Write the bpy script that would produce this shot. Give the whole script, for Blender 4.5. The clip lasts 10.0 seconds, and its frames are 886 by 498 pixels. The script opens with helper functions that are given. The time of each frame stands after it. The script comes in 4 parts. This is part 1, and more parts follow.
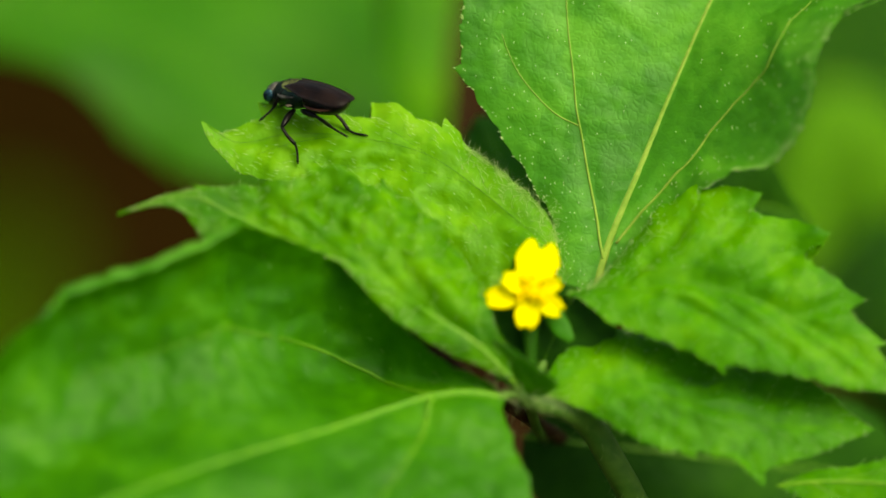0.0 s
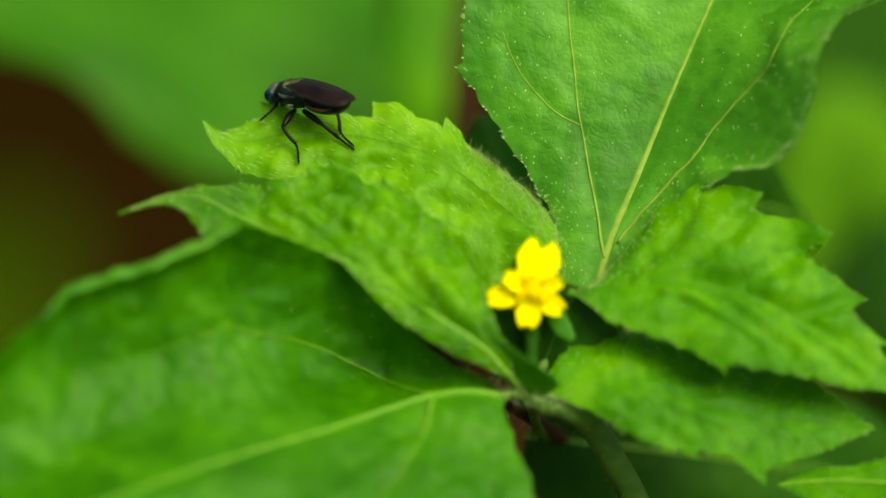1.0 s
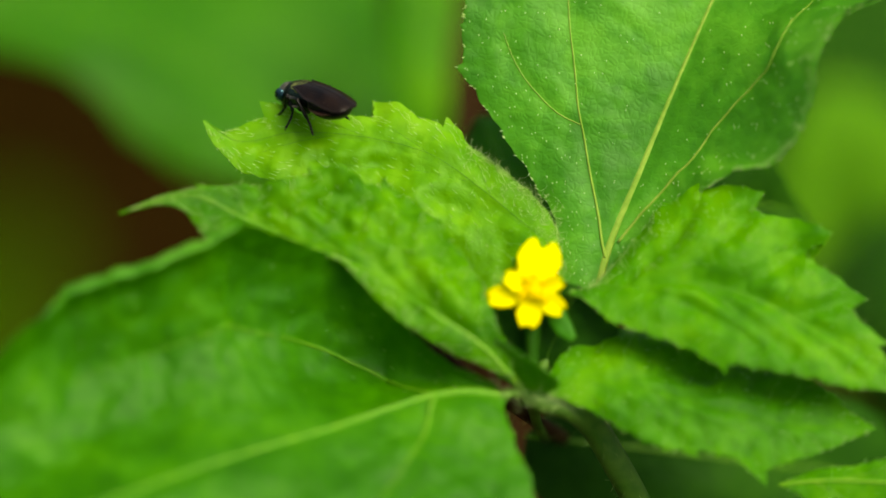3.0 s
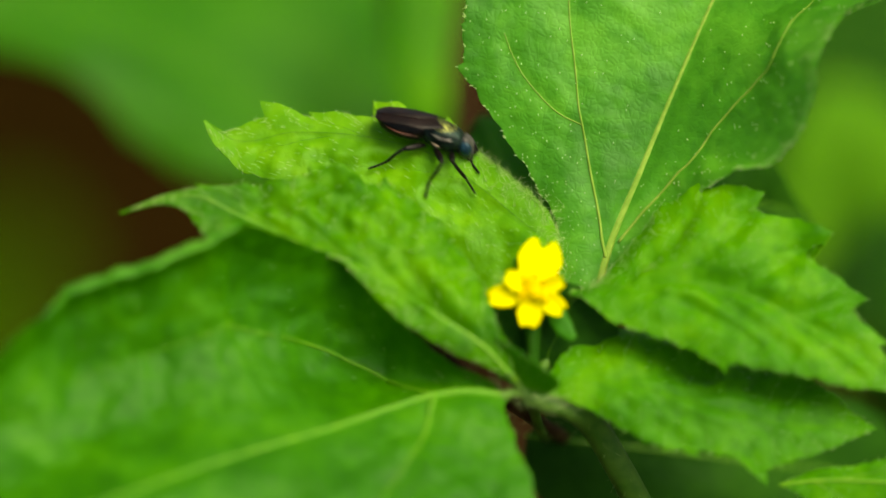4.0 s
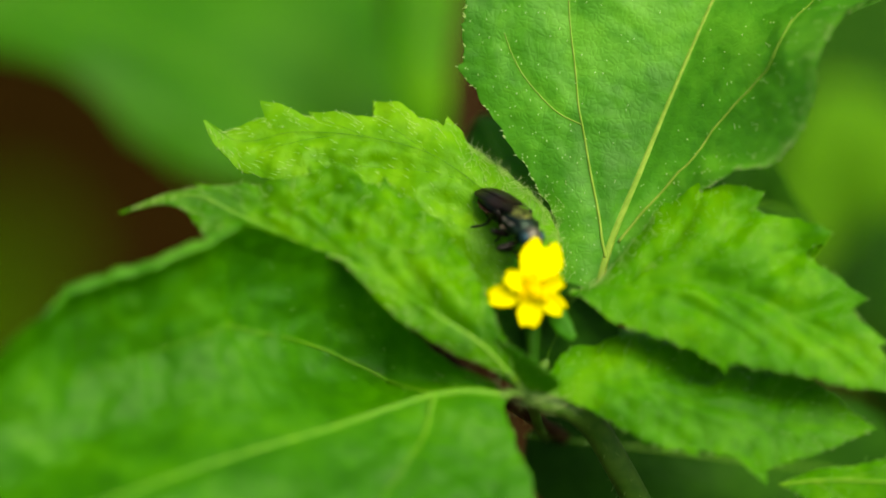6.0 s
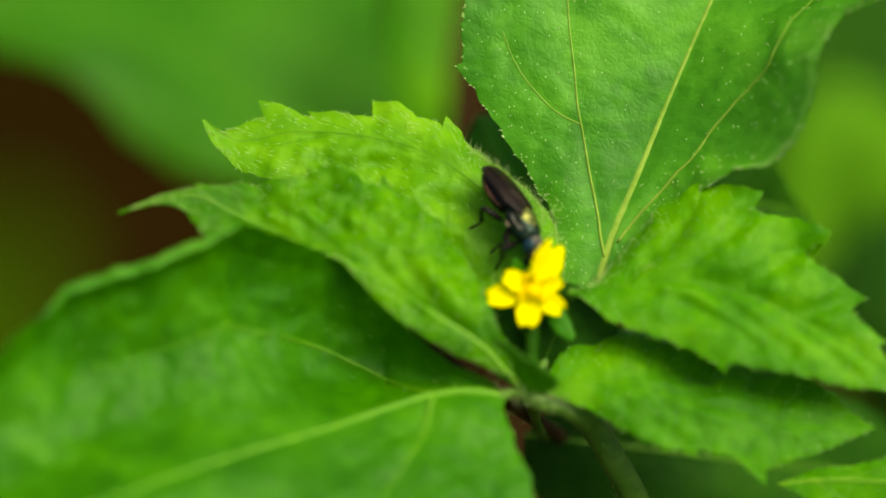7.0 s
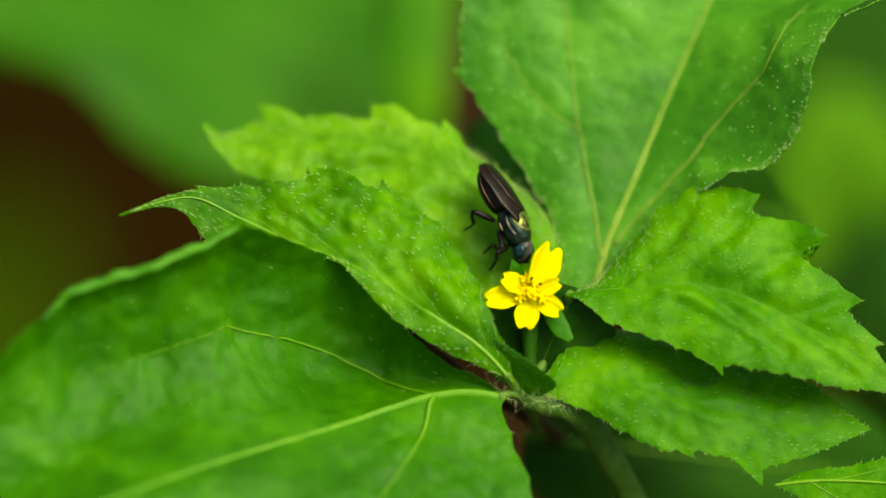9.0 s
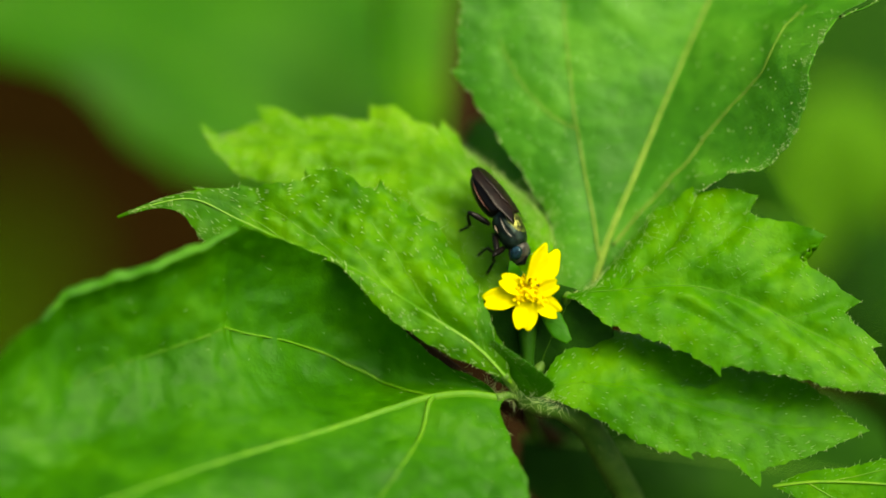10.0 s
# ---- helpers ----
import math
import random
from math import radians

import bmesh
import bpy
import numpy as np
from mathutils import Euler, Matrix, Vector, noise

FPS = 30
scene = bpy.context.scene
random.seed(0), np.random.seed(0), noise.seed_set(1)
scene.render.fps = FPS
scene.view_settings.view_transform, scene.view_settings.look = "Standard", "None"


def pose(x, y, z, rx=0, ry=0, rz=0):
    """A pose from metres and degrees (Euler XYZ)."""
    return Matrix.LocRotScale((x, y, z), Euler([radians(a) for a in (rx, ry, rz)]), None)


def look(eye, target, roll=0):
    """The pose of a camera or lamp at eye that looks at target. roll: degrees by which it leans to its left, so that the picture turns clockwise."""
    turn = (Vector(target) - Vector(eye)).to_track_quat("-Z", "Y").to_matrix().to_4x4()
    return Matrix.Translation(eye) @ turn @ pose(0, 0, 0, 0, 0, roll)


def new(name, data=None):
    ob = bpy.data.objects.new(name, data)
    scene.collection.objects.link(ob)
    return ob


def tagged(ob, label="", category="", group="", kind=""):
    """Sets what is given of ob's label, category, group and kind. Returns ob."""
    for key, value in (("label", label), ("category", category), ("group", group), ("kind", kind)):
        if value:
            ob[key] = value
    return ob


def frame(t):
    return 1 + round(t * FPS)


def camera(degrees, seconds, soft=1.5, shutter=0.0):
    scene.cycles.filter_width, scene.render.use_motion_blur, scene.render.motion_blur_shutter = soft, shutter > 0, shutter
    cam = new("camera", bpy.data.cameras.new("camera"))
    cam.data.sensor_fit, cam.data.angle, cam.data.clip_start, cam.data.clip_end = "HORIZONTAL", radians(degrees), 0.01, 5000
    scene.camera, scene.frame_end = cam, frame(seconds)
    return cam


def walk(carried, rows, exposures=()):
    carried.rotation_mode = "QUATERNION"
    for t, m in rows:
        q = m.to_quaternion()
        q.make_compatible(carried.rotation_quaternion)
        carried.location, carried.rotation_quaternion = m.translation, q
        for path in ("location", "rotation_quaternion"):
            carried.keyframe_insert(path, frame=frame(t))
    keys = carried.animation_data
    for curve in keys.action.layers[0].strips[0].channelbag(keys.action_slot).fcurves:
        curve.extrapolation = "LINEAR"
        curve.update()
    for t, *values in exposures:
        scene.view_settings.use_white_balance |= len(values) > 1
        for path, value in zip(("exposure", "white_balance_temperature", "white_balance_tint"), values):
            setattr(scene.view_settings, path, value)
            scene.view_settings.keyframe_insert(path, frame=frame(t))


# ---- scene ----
MM = 0.001

# ---- camera: a long close-up lens a metre away, looking down on the plant ----
cam = camera(4.295, 10.0, soft=1.6, shutter=0.4)
cam.data.dof.use_dof = True
cam.data.dof.focus_distance = 1.004
cam.data.dof.aperture_fstop = 6.4
walk(cam, [
    (0, look((0.00000, -0.81669, 0.87186), (0.00022, 0.00005, 0.30008))),
    (0.5, look((0.00000, -0.81669, 0.87186), (0.00017, 0.00004, 0.30006))),
    (1, look((0.00000, -0.81669, 0.87186), (0.00012, 0.00002, 0.30003))),
    (1.5, look((0.00000, -0.81669, 0.87186), (0.00010, 0.00001, 0.30002))),
    (2, look((0.00000, -0.81669, 0.87186), (0.00007, 0.00001, 0.30002))),
    (2.5, look((0.00000, -0.81669, 0.87186), (0.00007, 0.00001, 0.30002))),
    (4, look((0.00000, -0.81669, 0.87186), (0.00002, 0.00000, 0.30000))),
    (4.5, look((0.00000, -0.81669, 0.87186), (0.00000, 0.00000, 0.30000))),
    (5.5, look((0.00000, -0.81669, 0.87186), (0.00000, 0.00000, 0.30000))),
    (6.3, look((0.00000, -0.81650, 0.87172), (0.00006, -0.00001, 0.29998))),
    (7, look((0.00000, -0.81633, 0.87160), (0.00012, -0.00002, 0.29997))),
    (7.2, look((0.00000, -0.81629, 0.87157), (0.00006, 0.00001, 0.30001))),
    (7.45, look((0.00000, -0.81751, 0.87243), (0.00002, 0.00002, 0.30003))),
    (7.5, look((0.00000, -0.81801, 0.87277), (0.00001, 0.00003, 0.30004))),
    (7.7, look((0.00000, -0.81997, 0.87415), (0.00004, 0.00004, 0.30005))),
    (7.85, look((0.00000, -0.82100, 0.87487), (0.00005, 0.00005, 0.30007))),
    (8, look((0.00000, -0.82202, 0.87558), (0.00007, 0.00005, 0.30008))),
    (8.5, look((0.00000, -0.82206, 0.87561), (0.00012, 0.00006, 0.30009))),
    (9, look((0.00000, -0.82210, 0.87564), (0.00022, 0.00009, 0.30013))),
    (9.5, look((0.00000, -0.82214, 0.87567), (0.00026, 0.00012, 0.30018))),
    (10, look((0.00000, -0.82218, 0.87570), (0.00038, 0.00015, 0.30022))),
], exposures=[(0, 0.38, 8100, -1), (10, 0.38, 8100, -1)])

# ---- light: soft daylight from a bright hazy sky ----
SUN_HEIGHT, SUN_TURN = radians(60), radians(121)
world = bpy.data.worlds.new("sky")
scene.world = world
world.use_nodes = True
wn, wl = world.node_tree.nodes, world.node_tree.links
sky = wn.new("ShaderNodeTexSky")
sky.sky_type, sky.sun_disc = "NISHITA", False
sky.sun_elevation, sky.sun_rotation = SUN_HEIGHT, SUN_TURN
sky.air_density, sky.dust_density = 1.0, 3.0
wl.new(sky.outputs["Color"], wn["Background"].inputs["Color"])
wn["Background"].inputs["Strength"].default_value = 0.12
sun = new("sun", bpy.data.lights.new("sun", "SUN"))
sun.data.energy, sun.data.angle, sun.data.color = 3.2, radians(38), (1.0, 0.95, 0.84)
sun_way = Vector((math.sin(SUN_TURN) * math.cos(SUN_HEIGHT), math.cos(SUN_TURN) * math.cos(SUN_HEIGHT), math.sin(SUN_HEIGHT)))
sun.matrix_world = look(sun_way * 5, (0, 0, 0))


# ---- materials ----
def material(name):
    mat = bpy.data.materials.new(name)
    mat.use_nodes = True
    return mat, mat.node_tree.nodes, mat.node_tree.links, mat.node_tree.nodes["Principled BSDF"]


def ramp(nodes, stops):
    node = nodes.new("ShaderNodeValToRGB")
    while len(node.color_ramp.elements) < len(stops):
        node.color_ramp.elements.new(0.5)
    for e, (at, c) in zip(node.color_ramp.elements, stops):
        e.position, e.color = at, (*c, 1)
    return node


def grain(nodes, links, scale, detail=4.0, distort=0.0):
    where = nodes.new("ShaderNodeTexCoord")
    tex = nodes.new("ShaderNodeTexNoise")
    tex.inputs["Scale"].default_value, tex.inputs["Detail"].default_value = scale, detail
    tex.inputs["Distortion"].default_value = distort
    links.new(where.outputs["Object"], tex.inputs["Vector"])
    return tex


def bumped(nodes, links, shader, height, strength, distance):
    bump = nodes.new("ShaderNodeBump")
    bump.inputs["Strength"].default_value, bump.inputs["Distance"].default_value = strength, distance
    links.new(height, bump.inputs["Height"])
    links.new(bump.outputs["Normal"], shader.inputs["Normal"])
    return bump


def leaf_material(name, dark, mid, light, rough=0.5, through_light=0.3, glow=(0.20, 0.60, 0.004), gloss=0.13, spread=0.16, relief_depth=0.3):
    """A living leaf: blotchy green, fine network relief, waxy gloss, light coming through."""
    mat, nodes, links, bsdf = material(name)
    broad, fine = grain(nodes, links, 130, 3, 0.4), grain(nodes, links, 900, 5)
    mix = nodes.new("ShaderNodeMath")
    mix.operation = "MULTIPLY_ADD"
    mix.inputs[1].default_value = 0.35
    links.new(fine.outputs["Fac"], mix.inputs[0])
    part_ = nodes.new("ShaderNodeMath")
    part_.operation = "MULTIPLY"
    part_.inputs[1].default_value = 0.65
    links.new(broad.outputs["Fac"], part_.inputs[0])
    links.new(part_.outputs[0], mix.inputs[2])
    colour = ramp(nodes, [(0.5 - spread, dark), (0.5, mid), (0.5 + spread, light)])
    links.new(mix.outputs[0], colour.inputs["Fac"])
    links.new(colour.outputs["Color"], bsdf.inputs["Base Color"])
    bsdf.inputs["Roughness"].default_value = rough
    bsdf.inputs["Specular IOR Level"].default_value = gloss
    net = nodes.new("ShaderNodeTexVoronoi")
    net.feature = "DISTANCE_TO_EDGE"
    net.inputs["Scale"].default_value = 1700
    where = nodes.new("ShaderNodeTexCoord")
    wob = grain(nodes, links, 600, 2)
    add = nodes.new("ShaderNodeVectorMath")
    add.operation = "MULTIPLY_ADD"
    add.inputs[1].default_value = (0.0008, 0.0008, 0.0008)
    links.new(wob.outputs["Color"], add.inputs[0])
    links.new(where.outputs["Object"], add.inputs[2])
    links.new(add.outputs[0], net.inputs["Vector"])
    cells = ramp(nodes, [(0.0, (0, 0, 0)), (0.28, (1, 1, 1))])
    links.new(net.outputs["Distance"], cells.inputs["Fac"])
    relief = nodes.new("ShaderNodeMath")
    relief.operation = "MULTIPLY_ADD"
    relief.inputs[1].default_value = 0.5
    links.new(cells.outputs["Color"], relief.inputs[0])
    links.new(fine.outputs["Fac"], relief.inputs[2])
    bump = bumped(nodes, links, bsdf, relief.outputs[0], 0.3, 0.00010)
    wide_wob = grain(nodes, links, 260, 2)
    drift = nodes.new("ShaderNodeVectorMath")
    drift.operation = "MULTIPLY_ADD"
    drift.inputs[1].default_value = (0.003, 0.003, 0.003)
    links.new(wide_wob.outputs["Color"], drift.inputs[0])
    links.new(where.outputs["Object"], drift.inputs[2])
    areole = nodes.new("ShaderNodeTexVoronoi")
    areole.feature = "SMOOTH_F1"
    areole.inputs["Scale"].default_value, areole.inputs["Smoothness"].default_value = 560, 0.35
    links.new(drift.outputs[0], areole.inputs["Vector"])
    dome = nodes.new("ShaderNodeMath")
    dome.operation = "SUBTRACT"
    dome.inputs[0].default_value = 1.0
    links.new(areole.outputs["Distance"], dome.inputs[1])
    swell = nodes.new("ShaderNodeBump")
    swell.inputs["Strength"].default_value, swell.inputs["Distance"].default_value = relief_depth, 0.0005
    links.new(dome.outputs[0], swell.inputs["Height"])
    links.new(swell.outputs["Normal"], bump.inputs["Normal"])
    back = nodes.new("ShaderNodeBsdfTranslucent")
    back.inputs["Color"].default_value = (*glow, 1)
    links.new(bump.outputs["Normal"], back.inputs["Normal"])
    blend = nodes.new("ShaderNodeMixShader")
    blend.inputs["Fac"].default_value = through_light
    links.new(bsdf.outputs[0], blend.inputs[1])
    links.new(back.outputs[0], blend.inputs[2])
    links.new(blend.outputs[0], nodes["Material Output"].inputs["Surface"])
    return mat


def plain_material(name, a, b, scale, rough=0.5, metal=0.0, relief=0.3, deep=0.0001, coat=0.0, gloss=0.4):
    """A surface whose colour wanders between a and b, with fine relief."""
    mat, nodes, links, bsdf = material(name)
    tex = grain(nodes, links, scale, 5, 0.3)
    colour = ramp(nodes, [(0.35, a), (0.65, b)])
    links.new(tex.outputs["Fac"], colour.inputs["Fac"])
    links.new(colour.outputs["Color"], bsdf.inputs["Base Color"])
    bsdf.inputs["Roughness"].default_value, bsdf.inputs["Metallic"].default_value = rough, metal
    bsdf.inputs["Specular IOR Level"].default_value = gloss
    bsdf.inputs["Coat Weight"].default_value = coat
    fine = grain(nodes, links, scale * 4, 4)
    bumped(nodes, links, bsdf, fine.outputs["Fac"], relief, deep)
    return mat


TONES = [
    leaf_material("leaf_green", (0.026, 0.16, 0.002), (0.06, 0.265, 0.003), (0.125, 0.385, 0.006), glow=(0.25, 0.62, 0.004)),
    leaf_material("leaf_fresh_green", (0.058, 0.235, 0.002), (0.115, 0.355, 0.004), (0.205, 0.48, 0.012), glow=(0.32, 0.72, 0.006), gloss=0.2),
    # darkened copy of the leaf green: shade between the leaves is in its colour
    leaf_material("leaf_shaded_green", (0.011, 0.058, 0.004), (0.018, 0.082, 0.005), (0.027, 0.11, 0.006), through_light=0.15, glow=(0.06, 0.22, 0.004), gloss=0.05),
    # olive darkened so that deep shade near the ground sits in the colour
    leaf_material("leaf_shaded_olive", (0.017, 0.046, 0.0006), (0.028, 0.07, 0.0008), (0.042, 0.09, 0.0013), through_light=0.1, glow=(0.05, 0.09, 0.002), gloss=0.02),
    leaf_material("leaf_old_green", (0.018, 0.13, 0.002), (0.036, 0.203, 0.003), (0.067, 0.28, 0.005), glow=(0.19, 0.55, 0.004), gloss=0.17),
    leaf_material("leaf_thin_green", (0.042, 0.225, 0.008), (0.074, 0.325, 0.014), (0.125, 0.43, 0.024), through_light=0.4, glow=(0.22, 0.66, 0.008), gloss=0.34, spread=0.11, relief_depth=0.22),
    leaf_material("leaf_young_green", (0.031, 0.165, 0.002), (0.07, 0.265, 0.003), (0.135, 0.385, 0.007), glow=(0.24, 0.62, 0.004), spread=0.13, relief_depth=0.24),
    # brighter, yellower copy of the leaf green: sunlight painted into the colour
    leaf_material("leaf_sunlit_green", (0.07, 0.25, 0.008), (0.11, 0.33, 0.013), (0.165, 0.41, 0.02), glow=(0.28, 0.62, 0.008), gloss=0.1),
    leaf_material("leaf_neighbour_green", (0.021, 0.132, 0.004), (0.036, 0.185, 0.006), (0.06, 0.24, 0.01)),
]
VEIN_TAN = plain_material("leaf_vein_tan", (0.16, 0.30, 0.028), (0.24, 0.38, 0.05), 900, 0.6, gloss=0.2)
VEIN_DULL = plain_material("leaf_vein_dull", (0.07, 0.25, 0.006), (0.11, 0.30, 0.010), 900, 0.5, gloss=0.2)
VEIN = plain_material("leaf_vein", (0.11, 0.32, 0.008), (0.17, 0.38, 0.015), 900, 0.5)
HAIR = leaf_material("plant_hair", (0.50, 0.70, 0.22), (0.60, 0.78, 0.32), (0.70, 0.84, 0.42), 0.35, 0.45, glow=(0.70, 0.90, 0.36))
STEM = plain_material("stem_green", (0.05, 0.16, 0.01), (0.11, 0.25, 0.025), 500, 0.5)
STEM_RED = plain_material("stem_reddish", (0.034, 0.016, 0.006), (0.065, 0.032, 0.012), 400, 0.6, gloss=0.1)
PETAL = leaf_material("petal_yellow", (0.93, 0.82, 0.005), (0.95, 0.87, 0.007), (0.97, 0.91, 0.01), 0.6, 0.25, glow=(0.97, 0.9, 0.005), gloss=0.1, relief_depth=0.12)
DISC = plain_material("disc_orange_yellow", (0.90, 0.66, 0.004), (0.95, 0.80, 0.006), 1500, 0.6, gloss=0.1)
ANTHER = plain_material("anther_brown", (0.05, 0.02, 0.005), (0.16, 0.06, 0.01), 3000, 0.6)
SHELL = plain_material("fly_black_shell", (0.003, 0.003, 0.003), (0.008, 0.006, 0.005), 1500, 0.3, 0.0, gloss=0.16)
SIDE = plain_material("fly_dark_metal", (0.005, 0.010, 0.008), (0.030, 0.058, 0.042), 1400, 0.34, 0.7, relief=0.5)
THORAX = plain_material("fly_bronze_green", (0.025, 0.03, 0.012), (0.46, 0.47, 0.13), 2200, 0.4, 0.9, relief=0.8)
PLATE = plain_material("fly_shoulder_grey", (0.03, 0.028, 0.024), (0.16, 0.15, 0.13), 1800, 0.42, 0.5, relief=0.5)
EYE = plain_material("fly_eye_blue", (0.007, 0.025, 0.035), (0.03, 0.10, 0.14), 2500, 0.25, 0.6)
WING = plain_material("fly_wing_brown", (0.004, 0.002, 0.0015), (0.013, 0.0065, 0.0045), 900, 0.33, 0.0, gloss=0.18)
WING_VEIN = plain_material("fly_wing_vein", (0.006, 0.003, 0.002), (0.016, 0.008, 0.006), 1200, 0.4, gloss=0.2)
BELLY = plain_material("fly_reddish_side", (0.05, 0.018, 0.012), (0.13, 0.05, 0.03), 1500, 0.3, 0.3)
PALE = plain_material("fly_pale_spot", (0.16, 0.12, 0.08), (0.28, 0.22, 0.15), 2000, 0.4)
# brown soil taken down to near black: the plants' shade is in the colour
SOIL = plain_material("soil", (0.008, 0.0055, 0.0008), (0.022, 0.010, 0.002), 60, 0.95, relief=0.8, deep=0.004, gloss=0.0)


# ---- mesh helpers ----
def vec(p):
    return np.array(p, float)


def unit(v):
    v = np.asarray(v, float)
    return v / max(np.linalg.norm(v), 1e-9)


def curve(pts, ts):
    """Points of a smooth curve through pts at the shares ts of its length."""
    p = np.array(pts, float)
    k = np.r_[0, np.cumsum(np.linalg.norm(np.diff(p, axis=0), axis=1))]
    k /= k[-1]
    m = np.gradient(p, k, axis=0) if len(p) > 2 else np.repeat(p[1:] - p[:1], 2, 0)
    ts = np.clip(np.asarray(ts, float), 0, 1)
    i = np.clip(np.searchsorted(k, ts, side="right") - 1, 0, len(p) - 2)
    h = (k[i + 1] - k[i])[:, None]
    u = (ts - k[i])[:, None] / h
    return ((2 * u**3 - 3 * u**2 + 1) * p[i] + (u**3 - 2 * u**2 + u) * h * m[i]
            + (3 * u**2 - 2 * u**3) * p[i + 1] + (u**3 - u**2) * h * m[i + 1])


def joined(pieces):
    verts, faces = [], []
    for v, f in pieces:
        n = len(verts)
        verts.extend(map(tuple, v))
        faces.extend(tuple(i + n for i in q) for q in f)
    return verts, faces


def tube(pts, radii, sides=8, flat=1.0, side=None):
    """A tapered tube along pts, closed at both ends; flat squeezes it."""
    pts = np.array(pts, float)
    n = len(pts)
    radii = np.broadcast_to(np.asarray(radii, float), (n,)) if np.ndim(radii) == 0 or len(radii) == n else np.interp(np.linspace(0, 1, n), np.linspace(0, 1, len(radii)), radii)
    tan = np.gradient(pts, axis=0)
    verts, faces = [], []
    ref = unit(side) if side is not None else None
    for i in range(n):
        t = unit(tan[i])
        if ref is None:
            ref = unit(np.cross(t, (0.3, 0.2, 0.93) if abs(t[2]) < 0.8 else (1, 0.1, 0)))
        a = unit(ref - t * (ref @ t))
        b = np.cross(t, a)
        ref = a
        for j in range(sides):
            w = 2 * math.pi * j / sides
            verts.append(pts[i] + radii[i] * (a * math.cos(w) + b * math.sin(w) * flat))
    for i in range(n - 1):
        for j in range(sides):
            k = (j + 1) % sides
            faces.append((i * sides + j, i * sides + k, (i + 1) * sides + k, (i + 1) * sides + j))
    faces.append(tuple(range(sides))[::-1])
    faces.append(tuple(range((n - 1) * sides, n * sides)))
    return verts, faces


FAT = 0.99


def body_of_rings(stations, sides=20):
    """A closed body along x. Stations: x, z of the middle, half width, half height, squareness."""
    verts, faces = [], []
    for x, z, w, h, sq in stations:
        for j in range(sides):
            a = 2 * math.pi * j / sides
            c, s = math.cos(a), math.sin(a)
            e = 2.0 / sq
            verts.append((x, FAT * w * math.copysign(abs(c) ** e, c), 2.1 + FAT * (z - 2.1 + h * math.copysign(abs(s) ** e, s))))
    n = len(stations)
    for i in range(n - 1):
        for j in range(sides):
            k = (j + 1) % sides
            faces.append((i * sides + j, i * sides + k, (i + 1) * sides + k, (i + 1) * sides + j))
    faces.append(tuple(range(sides))[::-1])
    faces.append(tuple(range((n - 1) * sides, n * sides)))
    return verts, faces


def curve_rows(rows, n):
    p = np.array(rows, float)
    k = np.linspace(0, 1, len(p))
    m = np.gradient(p, k, axis=0)
    ts = np.linspace(0, 1, n)
    i = np.clip(np.searchsorted(k, ts, side="right") - 1, 0, len(p) - 2)
    h = (k[i + 1] - k[i])[:, None]
    u = (ts - k[i])[:, None] / h
    q = ((2 * u**3 - 3 * u**2 + 1) * p[i] + (u**3 - 2 * u**2 + u) * h * m[i]
         + (3 * u**2 - 2 * u**3) * p[i + 1] + (u**3 - u**2) * h * m[i + 1])
    q[:, 2:4] = np.maximum(q[:, 2:4], 0.01)
    return q


PLACE = {}


def part(name, geometry, mat, parent, label="", origin=None, kind=""):
    """Links geometry (millimetres, in the plant's space) as one mesh object under parent; origin: where its own zero lies."""
    verts, faces = geometry
    at = np.array(origin if origin is not None else (0, 0, 0), float)
    me = bpy.data.meshes.new(name)
    me.from_pydata([tuple((vec(v) - at) * MM) for v in verts], [], [tuple(f) for f in faces])
    me.materials.append(mat)
    me.shade_smooth()
    me.update()
    ob = new(name, me)
    PLACE[ob] = at
    ob.parent = parent
    home = PLACE.get(parent, np.zeros(3)) if parent else np.zeros(3)
    ob.location = Vector((at - home) * MM)
    return tagged(ob, label, kind=kind)


def thing(name, at, label, category, **more):
    ob = new(name)
    ob.empty_display_size = 0.01
    PLACE[ob] = vec(at)
    ob.location = Vector(vec(at) * MM)
    return tagged(ob, label, category, **more)


